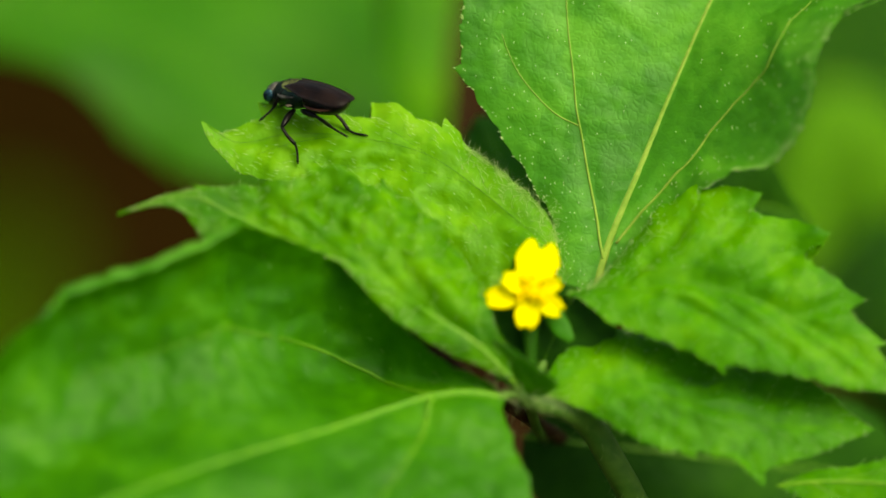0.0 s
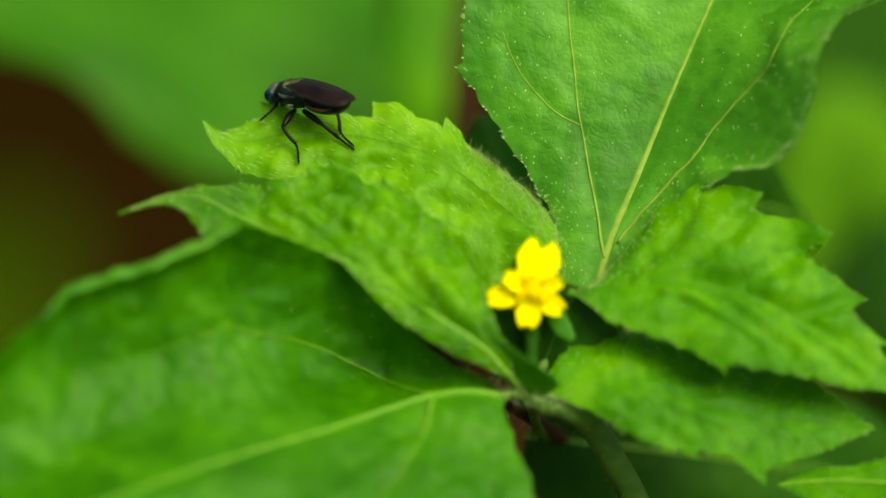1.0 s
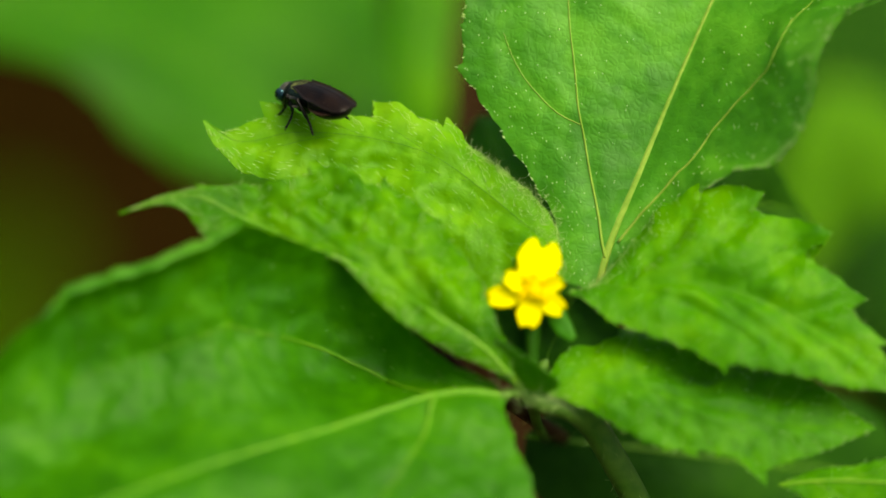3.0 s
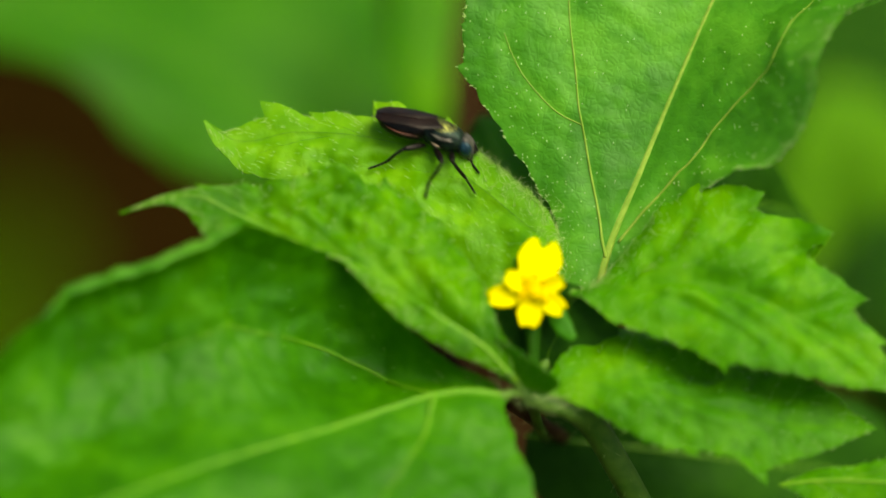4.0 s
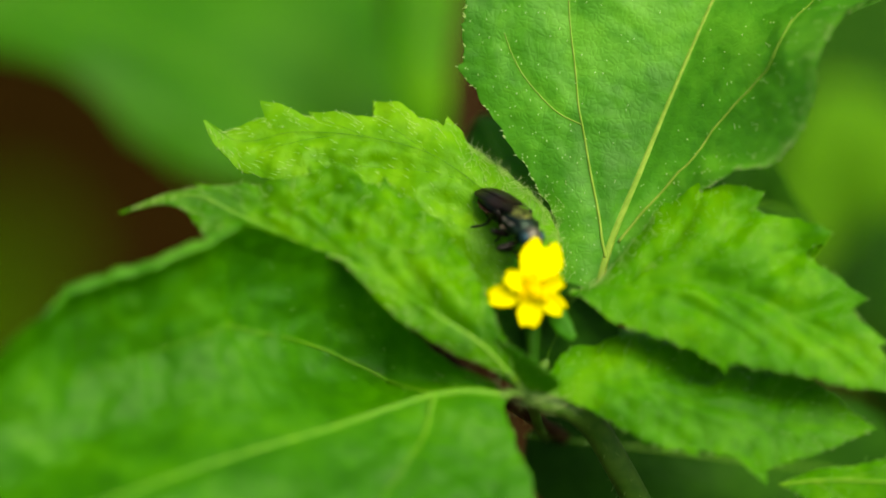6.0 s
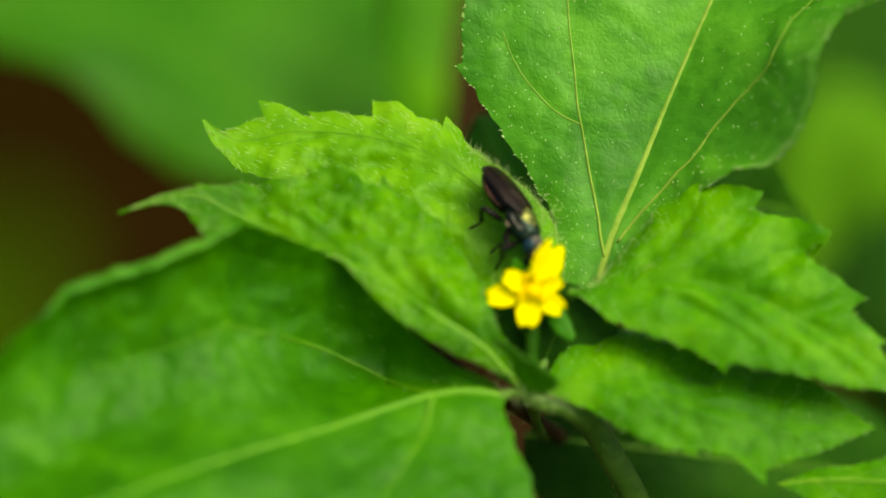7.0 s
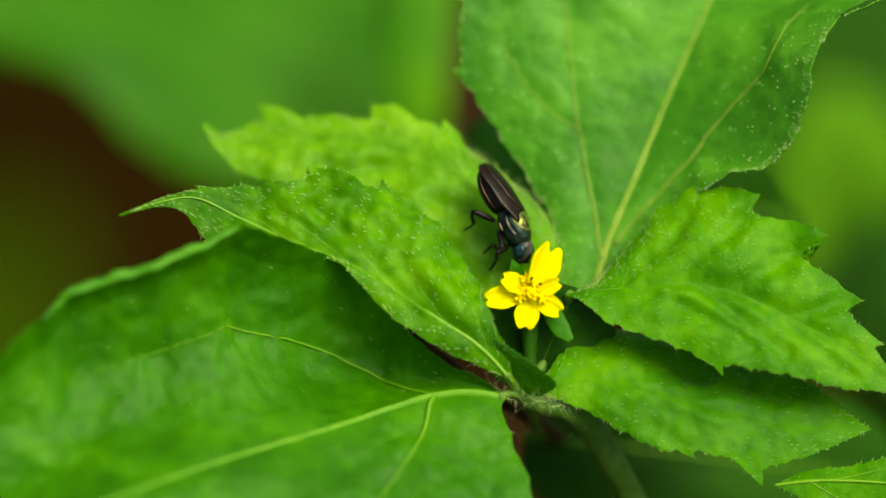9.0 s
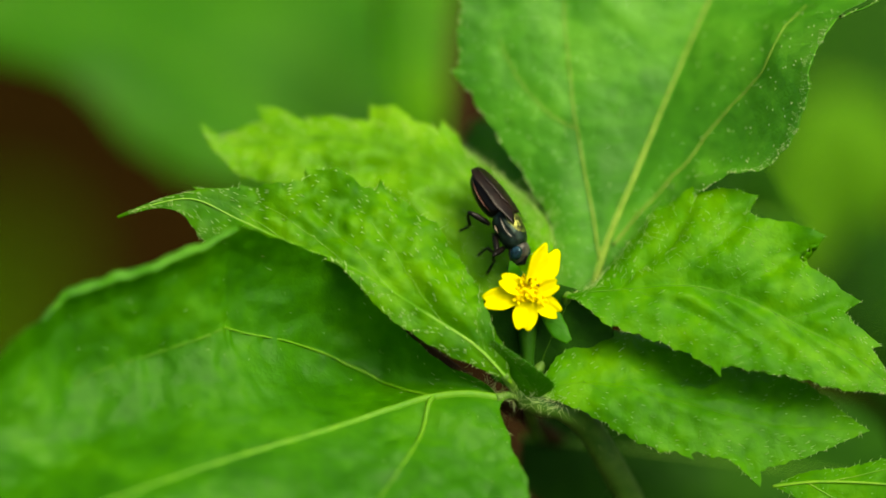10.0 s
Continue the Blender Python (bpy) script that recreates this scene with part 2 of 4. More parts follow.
# ---- leaves ----
# millimetres; teeth: share of the edge, out, forward, width; veins: share along, share across
LEAVES = {
    'upright_leaf': dict(
        mid=[(12.8, 1.4, 292.9), (14.1, 5.1, 296.5), (16.7, 9.5, 301.1), (19.5, 14.2, 306), (23.1, 20, 312.1), (26.4, 25.4, 317.1), (28.3, 29.3, 320.9)],
        left=[(10.5, 2, 293.4), (9.8, 3.8, 295.3), (9.5, 6.6, 298.3), (8, 8.8, 300.4), (5.8, 11.2, 302.9), (3.8, 13.2, 305.2), (2.1, 15.2, 307.7), (1.8, 17, 309.9), (2.5, 20.7, 313.8), (5.6, 25.5, 318.2), (14.3, 29.3, 320.9)],
        right=[(14.4, 1.8, 293.8), (17.1, 3.5, 295.9), (19.5, 4.9, 298.3), (21.6, 5.6, 301.4), (24.5, 5, 304.4), (28.1, 3.9, 306.2), (30.1, 4.4, 308.7), (31.3, 6.4, 311.9), (31.9, 8.9, 314.8), (33.8, 11.1, 316.5), (36.5, 13.3, 316.4), (37.4, 19.6, 315.8), (35.5, 24.3, 319)],
        teeth={'l': [(0.384, 0.75, 0.1, 0.03), (0.441, 0.3, 0.0, 0.024), (0.499, 0.2, 0.0, 0.024)], 'r': [(0.544, -0.33, 0.64, 0.014), (0.595, -0.52, 0.69, 0.022), (0.655, 0.49, 0.44, 0.02)]},
        veins=[('l', [(0.105, 0.01), (0.164, 0.231), (0.255, 0.357), (0.35, 0.397), (0.435, 0.452), (0.5, 0.523), (0.556, 0.588)]), ('l', [(0.347, 0.402), (0.358, 0.538), (0.382, 0.633), (0.414, 0.734), (0.453, 0.809)], 0.42), ('r', [(0.138, 0.141), (0.188, 0.281), (0.235, 0.382), (0.3, 0.397), (0.382, 0.372), (0.444, 0.457), (0.485, 0.563), (0.526, 0.668), (0.659, 0.618)])],
        tone=5, hairs=520, fringe=110, bulge=(0.6, 0), sag=(0, 1.0, -0.7), quilt=0.22, rib=0.36, vein=0.42, valley=0.2, hair=(0.15, 0.07), curls=[('r', 0.6, 0.76, 0.34, 2)], pale=1, tuft=[('r', 0.3, 0.68, 0.95, 260, 0.55), ('l', 0.02, 0.2, 0.75, 120, 0.8)]),
    'fly_leaf': dict(
        mid=[(9.7, 3.3, 297.7), (7, 5.4, 298.9), (3.2, 8, 300.9), (-1.2, 10.6, 302.6), (-6.9, 12.1, 303.3), (-12.7, 12.7, 303.3), (-17.6, 12.5, 302.6), (-20.4, 13.7, 303.8)],
        left=[(9.9, 4.6, 297.9), (8.7, 6.9, 299.4), (6.8, 8.3, 300.6), (5.2, 9.5, 301.4), (3.1, 11.3, 302.2), (0.9, 12.9, 303.4), (-1.4, 13.6, 303.9), (-3.7, 14.1, 304.3), (-5.3, 14, 303.9), (-7, 14.1, 304), (-8.9, 14.4, 304.1), (-11, 14.2, 303.8), (-13.2, 14.4, 304.1), (-15.1, 14.2, 303.9), (-17.6, 13.7, 303.1), (-19.3, 13.2, 302.8)],
        right=[(8.7, -1.2, 294.8), (4.6, -1, 293.4), (0.8, 1.5, 294.9), (-2.6, 5.5, 298.3), (-8.9, 8.5, 300.6), (-13.7, 9, 300.7), (-17, 9.9, 301.1), (-18.6, 11.1, 302), (-19.9, 12.6, 303)],
        teeth={'l': [(0.406, 0.75, 0.57, 0.054), (0.566, 2.0, 0.5, 0.08), (0.712, 0.67, 0.69, 0.062), (0.819, 1.35, 0.7, 0.071)]},
        veins=[('l', [(0.22, 0.012), (0.26, 0.325), (0.305, 0.638), (0.35, 0.825), (0.37, 0.9)]), ('l', [(0.41, 0.0), (0.455, 0.15), (0.5, 0.312), (0.545, 0.488), (0.575, 0.75)]), ('l', [(0.56, 0.0), (0.605, 0.15), (0.65, 0.338), (0.7, 0.638), (0.725, 0.925)]), ('r', [(0.29, 0.025), (0.425, 0.2), (0.55, 0.388), (0.66, 0.562), (0.71, 0.575)]), ('r', [(0.16, 0.0), (0.24, 0.162), (0.31, 0.275), (0.38, 0.375), (0.42, 0.45)]), ('r', [(0.645, 0.025), (0.705, 0.112), (0.76, 0.213), (0.81, 0.312), (0.835, 0.375)])],
        tone=1, hairs=420, fringe=60, bulge=(0.3, 0.3), quilt=0.55, rib=0.03, vein=0.7, valley=0.3, hair=(0.7, 0.018), pale=2, tuft=[('l', 0.02, 0.34, 0.1, 200, 0.8), ('l', 0.02, 0.36, 0.86, 240, 1.3), ('r', 0.03, 0.3, 0.0, 160, 0.7)]),
    'folded_leaf': dict(
        mid=[(6.2, -7.5, 291.7), (3.1, -6.3, 294.8), (0, -5.1, 296.5), (-4, -3.4, 298.6), (-8.6, -1.4, 300.1), (-12.6, 0.1, 300.9), (-16.9, 1.6, 302.3), (-21.2, 2.6, 303.8), (-24.6, 1.9, 303.5), (-27.3, 0.9, 303)],
        left=[(5.7, -6.4, 294), (4.6, -5, 296), (3.3, -2.6, 298.4), (0.9, 1.1, 300.5), (-2.1, 3.3, 302.1), (-4.5, 4.1, 303.3), (-7.4, 4.8, 304.2), (-10.7, 4.6, 304.3), (-14.6, 4.1, 304.2), (-17.9, 3.8, 304.1), (-20.8, 3.4, 304.1), (-23.2, 2.7, 303.9), (-25.5, 1.6, 303.5)],
        right=[(4.8, -7.3, 292.3), (3.1, -7.2, 293.2), (0.8, -6.8, 294.1), (-2.1, -5.9, 295.6), (-4.5, -4.9, 297), (-6.4, -3.6, 298.6), (-8.7, -2, 300.2), (-11.7, -0.1, 299.5), (-15, 0.3, 300.1), (-18.3, -0.9, 301.3), (-20.2, -0.2, 301.5), (-21.7, 1.4, 303), (-23.6, 1.7, 303.5), (-25.5, 1.3, 303.3)],
        teeth={'l': [(0.463, 0.95, 0.8, 0.075), (0.598, 1.05, 0.85, 0.085), (0.741, 0.3, 0.54, 0.026), (0.825, 0.24, 0.55, 0.026)], 'r': [(0.763, 0.21, 0.39, 0.021)]},
        veins=[('l', [(0.08, 0.025), (0.15, 0.5), (0.22, 0.675), (0.285, 0.763), (0.315, 0.825)]), ('l', [(0.195, 0.0), (0.275, 0.175), (0.35, 0.338), (0.42, 0.5), (0.455, 0.588)]), ('l', [(0.32, 0.0), (0.395, 0.1), (0.47, 0.238), (0.545, 0.413), (0.58, 0.538)]), ('l', [(0.455, 0.0), (0.52, 0.125), (0.585, 0.25), (0.655, 0.413), (0.685, 0.513)]), ('l', [(0.6, 0.012), (0.64, 0.062), (0.685, 0.138), (0.73, 0.238), (0.755, 0.312)])],
        tone=6, hairs=420, fringe=50, bulge=(0.35, 0.35), quilt=1.0, rib=0.17, vein=0.2, valley=0.4, hair=(0.52, 0.027), pale=0),
    'drooping_leaf': dict(
        mid=[(5.5, -7.6, 290.1), (2.4, -7.7, 290.7), (-0.7, -8.3, 290.8), (-4.5, -10.1, 290.7), (-8.8, -12.6, 290.7), (-14.4, -16, 291.1), (-20.5, -19.5, 291.3), (-27.5, -24.2, 291.7), (-36.8, -30.1, 291.9), (-44, -35.4, 293)],
        left=[(4, -7.1, 291.3), (0.8, -6, 292.5), (-1.5, -4.9, 293.7), (-3, -3.9, 295.1), (-6.3, -1.8, 298), (-9.7, -1.3, 300.4), (-13.5, -2.6, 303.2), (-16.7, -4.1, 305.5), (-20.6, -6.1, 304.9), (-25.8, -8.1, 303.8), (-31, -9.6, 302.9), (-34.2, -12.5, 301.3), (-37.5, -15.9, 300), (-41.1, -22, 298.2), (-43.6, -30.6, 296.4)],
        right=[(5.2, -8.5, 289.7), (5.8, -10.4, 288.7), (6.7, -13, 287.6), (7.7, -15.8, 286.1), (7.4, -20.7, 284.4), (3.1, -26.6, 282.9), (-6.3, -31.4, 283), (-18, -34.9, 285), (-31.9, -37.3, 288.6), (-40.3, -37.6, 291.7)],
        teeth={},
        veins=[('l', [(0.105, 0.04), (0.135, 0.3), (0.175, 0.46), (0.24, 0.55), (0.33, 0.57), (0.42, 0.585), (0.5, 0.62), (0.6, 0.65)], 0.75), ('r', [(0.105, 0.0), (0.185, 0.238), (0.26, 0.338), (0.33, 0.438), (0.365, 0.5)])],
        tone=4, hairs=170, fringe=40, bulge=(-5.0, 0.5), quilt=0.45, rib=0.38, vein=0.7, valley=0.25, hair=(0.6, 0.02), pale=2, curls=[('l', 0.38, 0.63, 0.52, 5)], groove=1.2),
    'spreading_leaf': dict(
        mid=[(10.5, -1.7, 296.6), (13.2, -1.5, 297.2), (16.6, -1.4, 297.5), (22.3, -1.6, 297.7), (26.6, -2.6, 296.8), (30.9, -4.1, 295.2), (35.2, -5.7, 293.4), (39.6, -8.2, 290.4)],
        left=[(12.7, -0.4, 296.6), (14.4, 1.8, 297), (16.6, 4.2, 298.7), (18.8, 5.9, 300.5), (21.3, 5.9, 301.9), (24.1, 4.9, 302.2), (26.1, 3.9, 301.6), (28.5, 2.6, 300.6), (30.7, 1, 299.4), (32.7, -0.7, 297.5), (34.6, -2.6, 295.8), (36.4, -4.6, 294), (37.8, -6.2, 292.5)],
        right=[(11.8, -2.6, 296.8), (13.9, -4.1, 295.8), (16.5, -5, 295.1), (19.9, -6, 294.4), (23.2, -7.1, 293.4), (26.5, -7.4, 293), (30.4, -7.7, 292.3), (34.2, -8.1, 291.4), (37.5, -8, 291)],
        teeth={'l': [(0.359, 0.59, 0.5, 0.031), (0.464, 1.7, 1.0, 0.096), (0.608, 2.5, 1.2, 0.107), (0.754, 1.5, 0.98, 0.084), (0.86, 0.66, 0.65, 0.046)], 'r': [(0.474, 0.68, 0.39, 0.04), (0.16, 0.2, 0.28, 0.025), (0.738, -0.0, 0.32, 0.025)]},
        veins=[('l', [(0.15, 0.0), (0.21, 0.338), (0.28, 0.45), (0.335, 0.638), (0.355, 0.763)]), ('l', [(0.28, 0.0), (0.34, 0.15), (0.395, 0.363), (0.45, 0.65), (0.47, 0.812)]), ('l', [(0.435, 0.0), (0.495, 0.188), (0.555, 0.475), (0.615, 0.913), (0.625, 0.96)]), ('r', [(0.165, 0.0), (0.28, 0.288), (0.39, 0.438), (0.5, 0.562), (0.55, 0.663)]), ('r', [(0.355, 0.012), (0.44, 0.2), (0.52, 0.35), (0.6, 0.5), (0.645, 0.588)]), ('l', [(0.615, 0.0), (0.66, 0.188), (0.71, 0.475), (0.765, 0.925), (0.775, 0.96)]), ('r', [(0.575, 0.0), (0.645, 0.138), (0.715, 0.3), (0.785, 0.475), (0.825, 0.588)])],
        tone=0, hairs=330, fringe=60, bulge=(0.3, 0.3), quilt=0.36, rib=0.04, vein=0.5, valley=0.45, hair=(0.48, 0.026), pale=2, tuft=[('l', 0.05, 0.5, 0.15, 300, 0.6)]),
    'lower_leaf': dict(
        mid=[(8.2, -6.7, 290), (11.8, -6.3, 291), (15.6, -6.6, 290.9), (19.9, -7.3, 290), (24.7, -7.9, 288.8), (29.5, -8.1, 287.7), (33.3, -8, 287.3), (36.7, -7.9, 287)],
        left=[(9.6, -4.5, 291.5), (13.2, -1, 292.5), (17.6, -0.4, 291.6), (22.4, -1, 290.7), (27.2, -2.5, 289.8), (31, -4.2, 289.4), (33.4, -5.6, 288.5), (35.3, -7, 287.5)],
        right=[(9.9, -7.3, 289.7), (12.7, -8.4, 289.1), (15.6, -9.7, 287.9), (18.9, -10.8, 286.9), (22.3, -10.9, 286.7), (25.1, -11.3, 286.1), (27, -11.4, 285.4), (29.5, -10.6, 285.6), (31.9, -9.8, 285.9), (34.3, -8.8, 286.4)],
        teeth={'r': [(0.459, 0.46, 0.36, 0.025), (0.652, 1.11, 0.47, 0.06), (0.776, 0.04, 0.4, 0.035)]},
        veins=[('r', [(0.145, 0.0), (0.23, 0.35), (0.31, 0.562), (0.395, 0.738), (0.435, 0.862)]), ('r', [(0.295, 0.0), (0.4, 0.213), (0.5, 0.488), (0.6, 0.788), (0.645, 0.925)]), ('r', [(0.53, 0.0), (0.595, 0.075), (0.66, 0.162), (0.72, 0.35), (0.745, 0.488)]), ('l', [(0.21, 0.012), (0.305, 0.162), (0.395, 0.325), (0.48, 0.425), (0.52, 0.462)]), ('l', [(0.415, 0.0), (0.51, 0.2), (0.6, 0.375), (0.685, 0.462), (0.73, 0.5)])],
        tone=0, hairs=220, fringe=40, bulge=(0.3, 0.3), quilt=0.45, rib=0.03, vein=0.5, valley=0.3, hair=(0.48, 0.026), pale=2),
    'corner_leaf': dict(
        mid=[(28.4, -10.6, 283.1), (31.4, -10.8, 283.7), (35.2, -11.2, 284), (39, -11.8, 284.1), (43.8, -12.6, 283.8)],
        left=[(30, -10, 283.7), (31.9, -9.8, 284.2), (35.2, -9.8, 284.6), (37.9, -9.6, 285.3), (41, -10, 285.4)],
        right=[(29.5, -11.2, 282.9), (31.9, -12.5, 282.2), (35.7, -13.9, 281.2), (39.9, -14.2, 281.4)],
        teeth={'l': [(0.266, -0.03, 0.16, 0.045), (0.435, 0.08, 0.18, 0.045)]},
        veins=[('l', [(0.32, 0.0), (0.4, 0.238), (0.485, 0.388), (0.565, 0.513), (0.605, 0.588)]), ('r', [(0.195, 0.05), (0.27, 0.312), (0.34, 0.462), (0.41, 0.588), (0.445, 0.65)])],
        tone=0, hairs=60, fringe=20, bulge=(0.2, 0.2), quilt=0.25, rib=0.16, vein=0.4, valley=0.15, hair=(0.36, 0.02), pale=0),
    'bract_leaf': dict(
        mid=[(8.5, -7.6, 290.2), (7, -7.3, 292.4), (5.6, -6.7, 293.9), (4.5, -6.1, 295.2)],
        left=[(6.7, -6.5, 289.6), (5.4, -6, 291.4), (4.8, -6.1, 293.4)],
        right=[(9.8, -8.3, 291.9), (7.9, -7.9, 293.7), (6.1, -6.9, 294.6)],
        teeth={},
        veins=[],
        tone=4, hairs=90, fringe=30, bulge=(0.5, 0.5), quilt=0.25, rib=0.03, vein=0.4, valley=0.15, hair=(0.34, 0.009), pale=2),
    # filler leaf added behind the flower; its dark tone stands in for shade
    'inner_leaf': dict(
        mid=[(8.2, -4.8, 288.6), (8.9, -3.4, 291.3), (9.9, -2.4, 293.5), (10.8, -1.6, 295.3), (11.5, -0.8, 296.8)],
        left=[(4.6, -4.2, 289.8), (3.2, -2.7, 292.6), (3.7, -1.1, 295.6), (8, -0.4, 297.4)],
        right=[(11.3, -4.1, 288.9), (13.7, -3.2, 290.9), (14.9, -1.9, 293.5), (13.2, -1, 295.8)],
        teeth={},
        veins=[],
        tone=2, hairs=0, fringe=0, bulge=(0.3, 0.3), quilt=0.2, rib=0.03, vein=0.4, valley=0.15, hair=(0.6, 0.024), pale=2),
    'gap_leaf': dict(
        mid=[(10.5, 13.7, 291.7), (8.6, 15.9, 293.1), (6.1, 19.2, 294.3), (4.2, 22.6, 295.6), (3, 24.6, 296.8)],
        left=[(10.5, 17, 292.9), (9.1, 20.3, 294.2), (6.6, 23.7, 295.4), (4.2, 25.5, 296.3)],
        right=[(8.1, 12.9, 292.2), (5.2, 15.9, 293.1), (2.7, 20.3, 294.2), (2.2, 23.7, 295.4)],
        teeth={},
        veins=[],
        tone=8, hairs=0, fringe=0, bulge=(0.3, 0.3), quilt=0.2, rib=0.16, vein=0.4, valley=0.15, hair=(0.6, 0.024), pale=0),
    # shadow of the leaves above is painted in through the dark tone
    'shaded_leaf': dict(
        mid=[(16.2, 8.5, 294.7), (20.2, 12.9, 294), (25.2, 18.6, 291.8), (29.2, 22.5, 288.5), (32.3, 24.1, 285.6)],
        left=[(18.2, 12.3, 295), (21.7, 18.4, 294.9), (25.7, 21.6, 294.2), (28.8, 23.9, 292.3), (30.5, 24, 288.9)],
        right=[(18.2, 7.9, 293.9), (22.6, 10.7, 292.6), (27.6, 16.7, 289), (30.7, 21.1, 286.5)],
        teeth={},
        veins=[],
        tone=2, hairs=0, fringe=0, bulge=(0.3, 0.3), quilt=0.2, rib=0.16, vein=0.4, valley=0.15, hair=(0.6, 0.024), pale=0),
    # dark tone carries the shade below the lit leaves
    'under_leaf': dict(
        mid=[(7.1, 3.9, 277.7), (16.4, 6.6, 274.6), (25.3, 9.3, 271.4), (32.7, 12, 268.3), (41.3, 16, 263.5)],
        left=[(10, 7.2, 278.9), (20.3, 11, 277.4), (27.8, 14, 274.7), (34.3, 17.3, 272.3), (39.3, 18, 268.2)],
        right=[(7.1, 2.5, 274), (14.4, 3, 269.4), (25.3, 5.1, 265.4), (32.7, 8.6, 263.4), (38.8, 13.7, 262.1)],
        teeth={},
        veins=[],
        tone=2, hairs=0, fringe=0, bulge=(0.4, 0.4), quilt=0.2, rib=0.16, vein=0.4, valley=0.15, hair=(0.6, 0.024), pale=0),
    'backdrop_leaf': dict(
        mid=[(-3.3, 66.3, 258.7), (-7.4, 66.4, 262.4), (-13.6, 67.4, 267.3), (-24.8, 69.3, 273.4), (-37.1, 72.5, 278.1), (-49.5, 77.1, 281.2), (-60, 82.9, 282.3)],
        left=[(-2.9, 70.3, 260.9), (-3.3, 74.9, 264), (-4.1, 79.5, 267.2), (-4.9, 87, 270.9), (-11.7, 96.2, 273.6), (-25.4, 102.6, 275.7), (-41.2, 103.8, 277.4), (-53.9, 95.9, 280)],
        right=[(-7.4, 63, 261), (-11.5, 61.4, 262.1), (-17.1, 60.2, 263.9), (-23.2, 59.8, 266.9), (-28, 60.6, 269.8), (-31.1, 62.8, 272.8), (-35.5, 65.1, 274.4), (-41.1, 67.5, 274.4), (-49.4, 70.8, 275.5), (-56.8, 78.2, 279.2)],
        teeth={},
        veins=[],
        tone=8, hairs=0, fringe=0, bulge=(1.2, 1.2), quilt=0.6, rib=0.16, vein=0.4, valley=0.15, hair=(0.6, 0.024), pale=0),
    'pale_leaf': dict(
        mid=[(-1, 52.4, 270.2), (-1.1, 55, 273.9), (-1.5, 58.5, 278.9), (-1.1, 63.6, 282.8), (-0.5, 68.8, 286.7), (0.3, 73.4, 289.8)],
        left=[(-2.7, 53.8, 272.3), (-3.9, 56.4, 276), (-4.2, 60.2, 279.6), (-4, 63.6, 282.8), (-3.3, 68.5, 286.3)],
        right=[(0.1, 53.5, 271.9), (0.4, 56.2, 275.6), (0.9, 60.2, 279.6), (1.8, 64.2, 283.6), (2.3, 68.8, 286.7)],
        teeth={},
        veins=[],
        tone=0, hairs=0, fringe=0, bulge=(0.8, 0.8), quilt=0.4, rib=0.16, vein=0.4, valley=0.15, hair=(0.6, 0.024), pale=0),
    'sunlit_leaf': dict(
        mid=[(33.2, 71.4, 245), (34.4, 74.1, 248.8), (35.8, 77, 253.1), (37.5, 80, 257.4), (39.1, 84.1, 259.6)],
        left=[(30.9, 75.4, 247.3), (30.3, 78.4, 251.5), (32.2, 81.7, 256.2), (35, 84.7, 258.9)],
        right=[(37.3, 70.9, 247.9), (41.9, 72, 252.8), (43.6, 74.6, 256.7), (42.6, 79.1, 259.6)],
        teeth={},
        veins=[],
        tone=7, hairs=0, fringe=0, bulge=(1.0, 1.0), quilt=0.6, rib=0.16, vein=0.4, valley=0.15, hair=(0.6, 0.024), pale=0),
    # side_leaf and far_leaf use the darkened tone, so their shade is painted in
    'side_leaf': dict(
        mid=[(46.4, 38.7, 250.7), (41.5, 45.4, 253.3), (38.7, 53.8, 254.9), (38.5, 63.6, 254.9), (40.2, 71.2, 255.3)],
        left=[(42.6, 43.6, 247.1), (36.7, 51.9, 248.7), (33.8, 60.4, 250.2), (35.6, 68.5, 251.4)],
        right=[(48.5, 41.6, 254.8), (45.6, 48.4, 257.5), (43.9, 58.4, 257.9), (42.7, 67, 256.3)],
        teeth={},
        veins=[],
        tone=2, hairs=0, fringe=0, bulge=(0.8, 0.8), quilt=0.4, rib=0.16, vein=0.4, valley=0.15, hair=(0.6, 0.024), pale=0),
    'far_leaf': dict(
        mid=[(25.6, 123.5, 214.9), (31.7, 128, 221.2), (38.4, 134.7, 227.3), (45.1, 142.2, 232.9), (51.9, 151.5, 237.4)],
        left=[(24.6, 131.9, 219.9), (28.5, 138.6, 226), (35.2, 145.3, 232.1), (43.1, 150.8, 236.5)],
        right=[(32.7, 120.9, 218.1), (41.4, 124, 222.6), (50.4, 132.4, 227.5), (54, 143, 232.3)],
        teeth={},
        veins=[],
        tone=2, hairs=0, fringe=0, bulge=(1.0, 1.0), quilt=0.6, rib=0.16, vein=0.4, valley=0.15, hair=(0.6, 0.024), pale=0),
    # stands in open light; its shade comes from the dark olive tone
    'low_leaf': dict(
        mid=[(-63.9, 213.2, 116.4), (-57.2, 218.2, 123.4), (-50.5, 224, 128.3), (-45.8, 232.2, 133), (-44.7, 239, 135.7)],
        left=[(-67.8, 221.4, 121.1), (-61.9, 230.3, 126.8), (-54, 239.2, 132.6), (-48.5, 241.4, 135.6)],
        right=[(-57.6, 210, 118.7), (-49.1, 214.2, 124.7), (-43.7, 221.7, 128.4), (-42, 229.2, 132.1), (-42.1, 235.6, 134.4)],
        teeth={},
        veins=[],
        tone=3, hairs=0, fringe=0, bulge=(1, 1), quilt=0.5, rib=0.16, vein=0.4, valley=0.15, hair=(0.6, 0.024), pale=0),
}


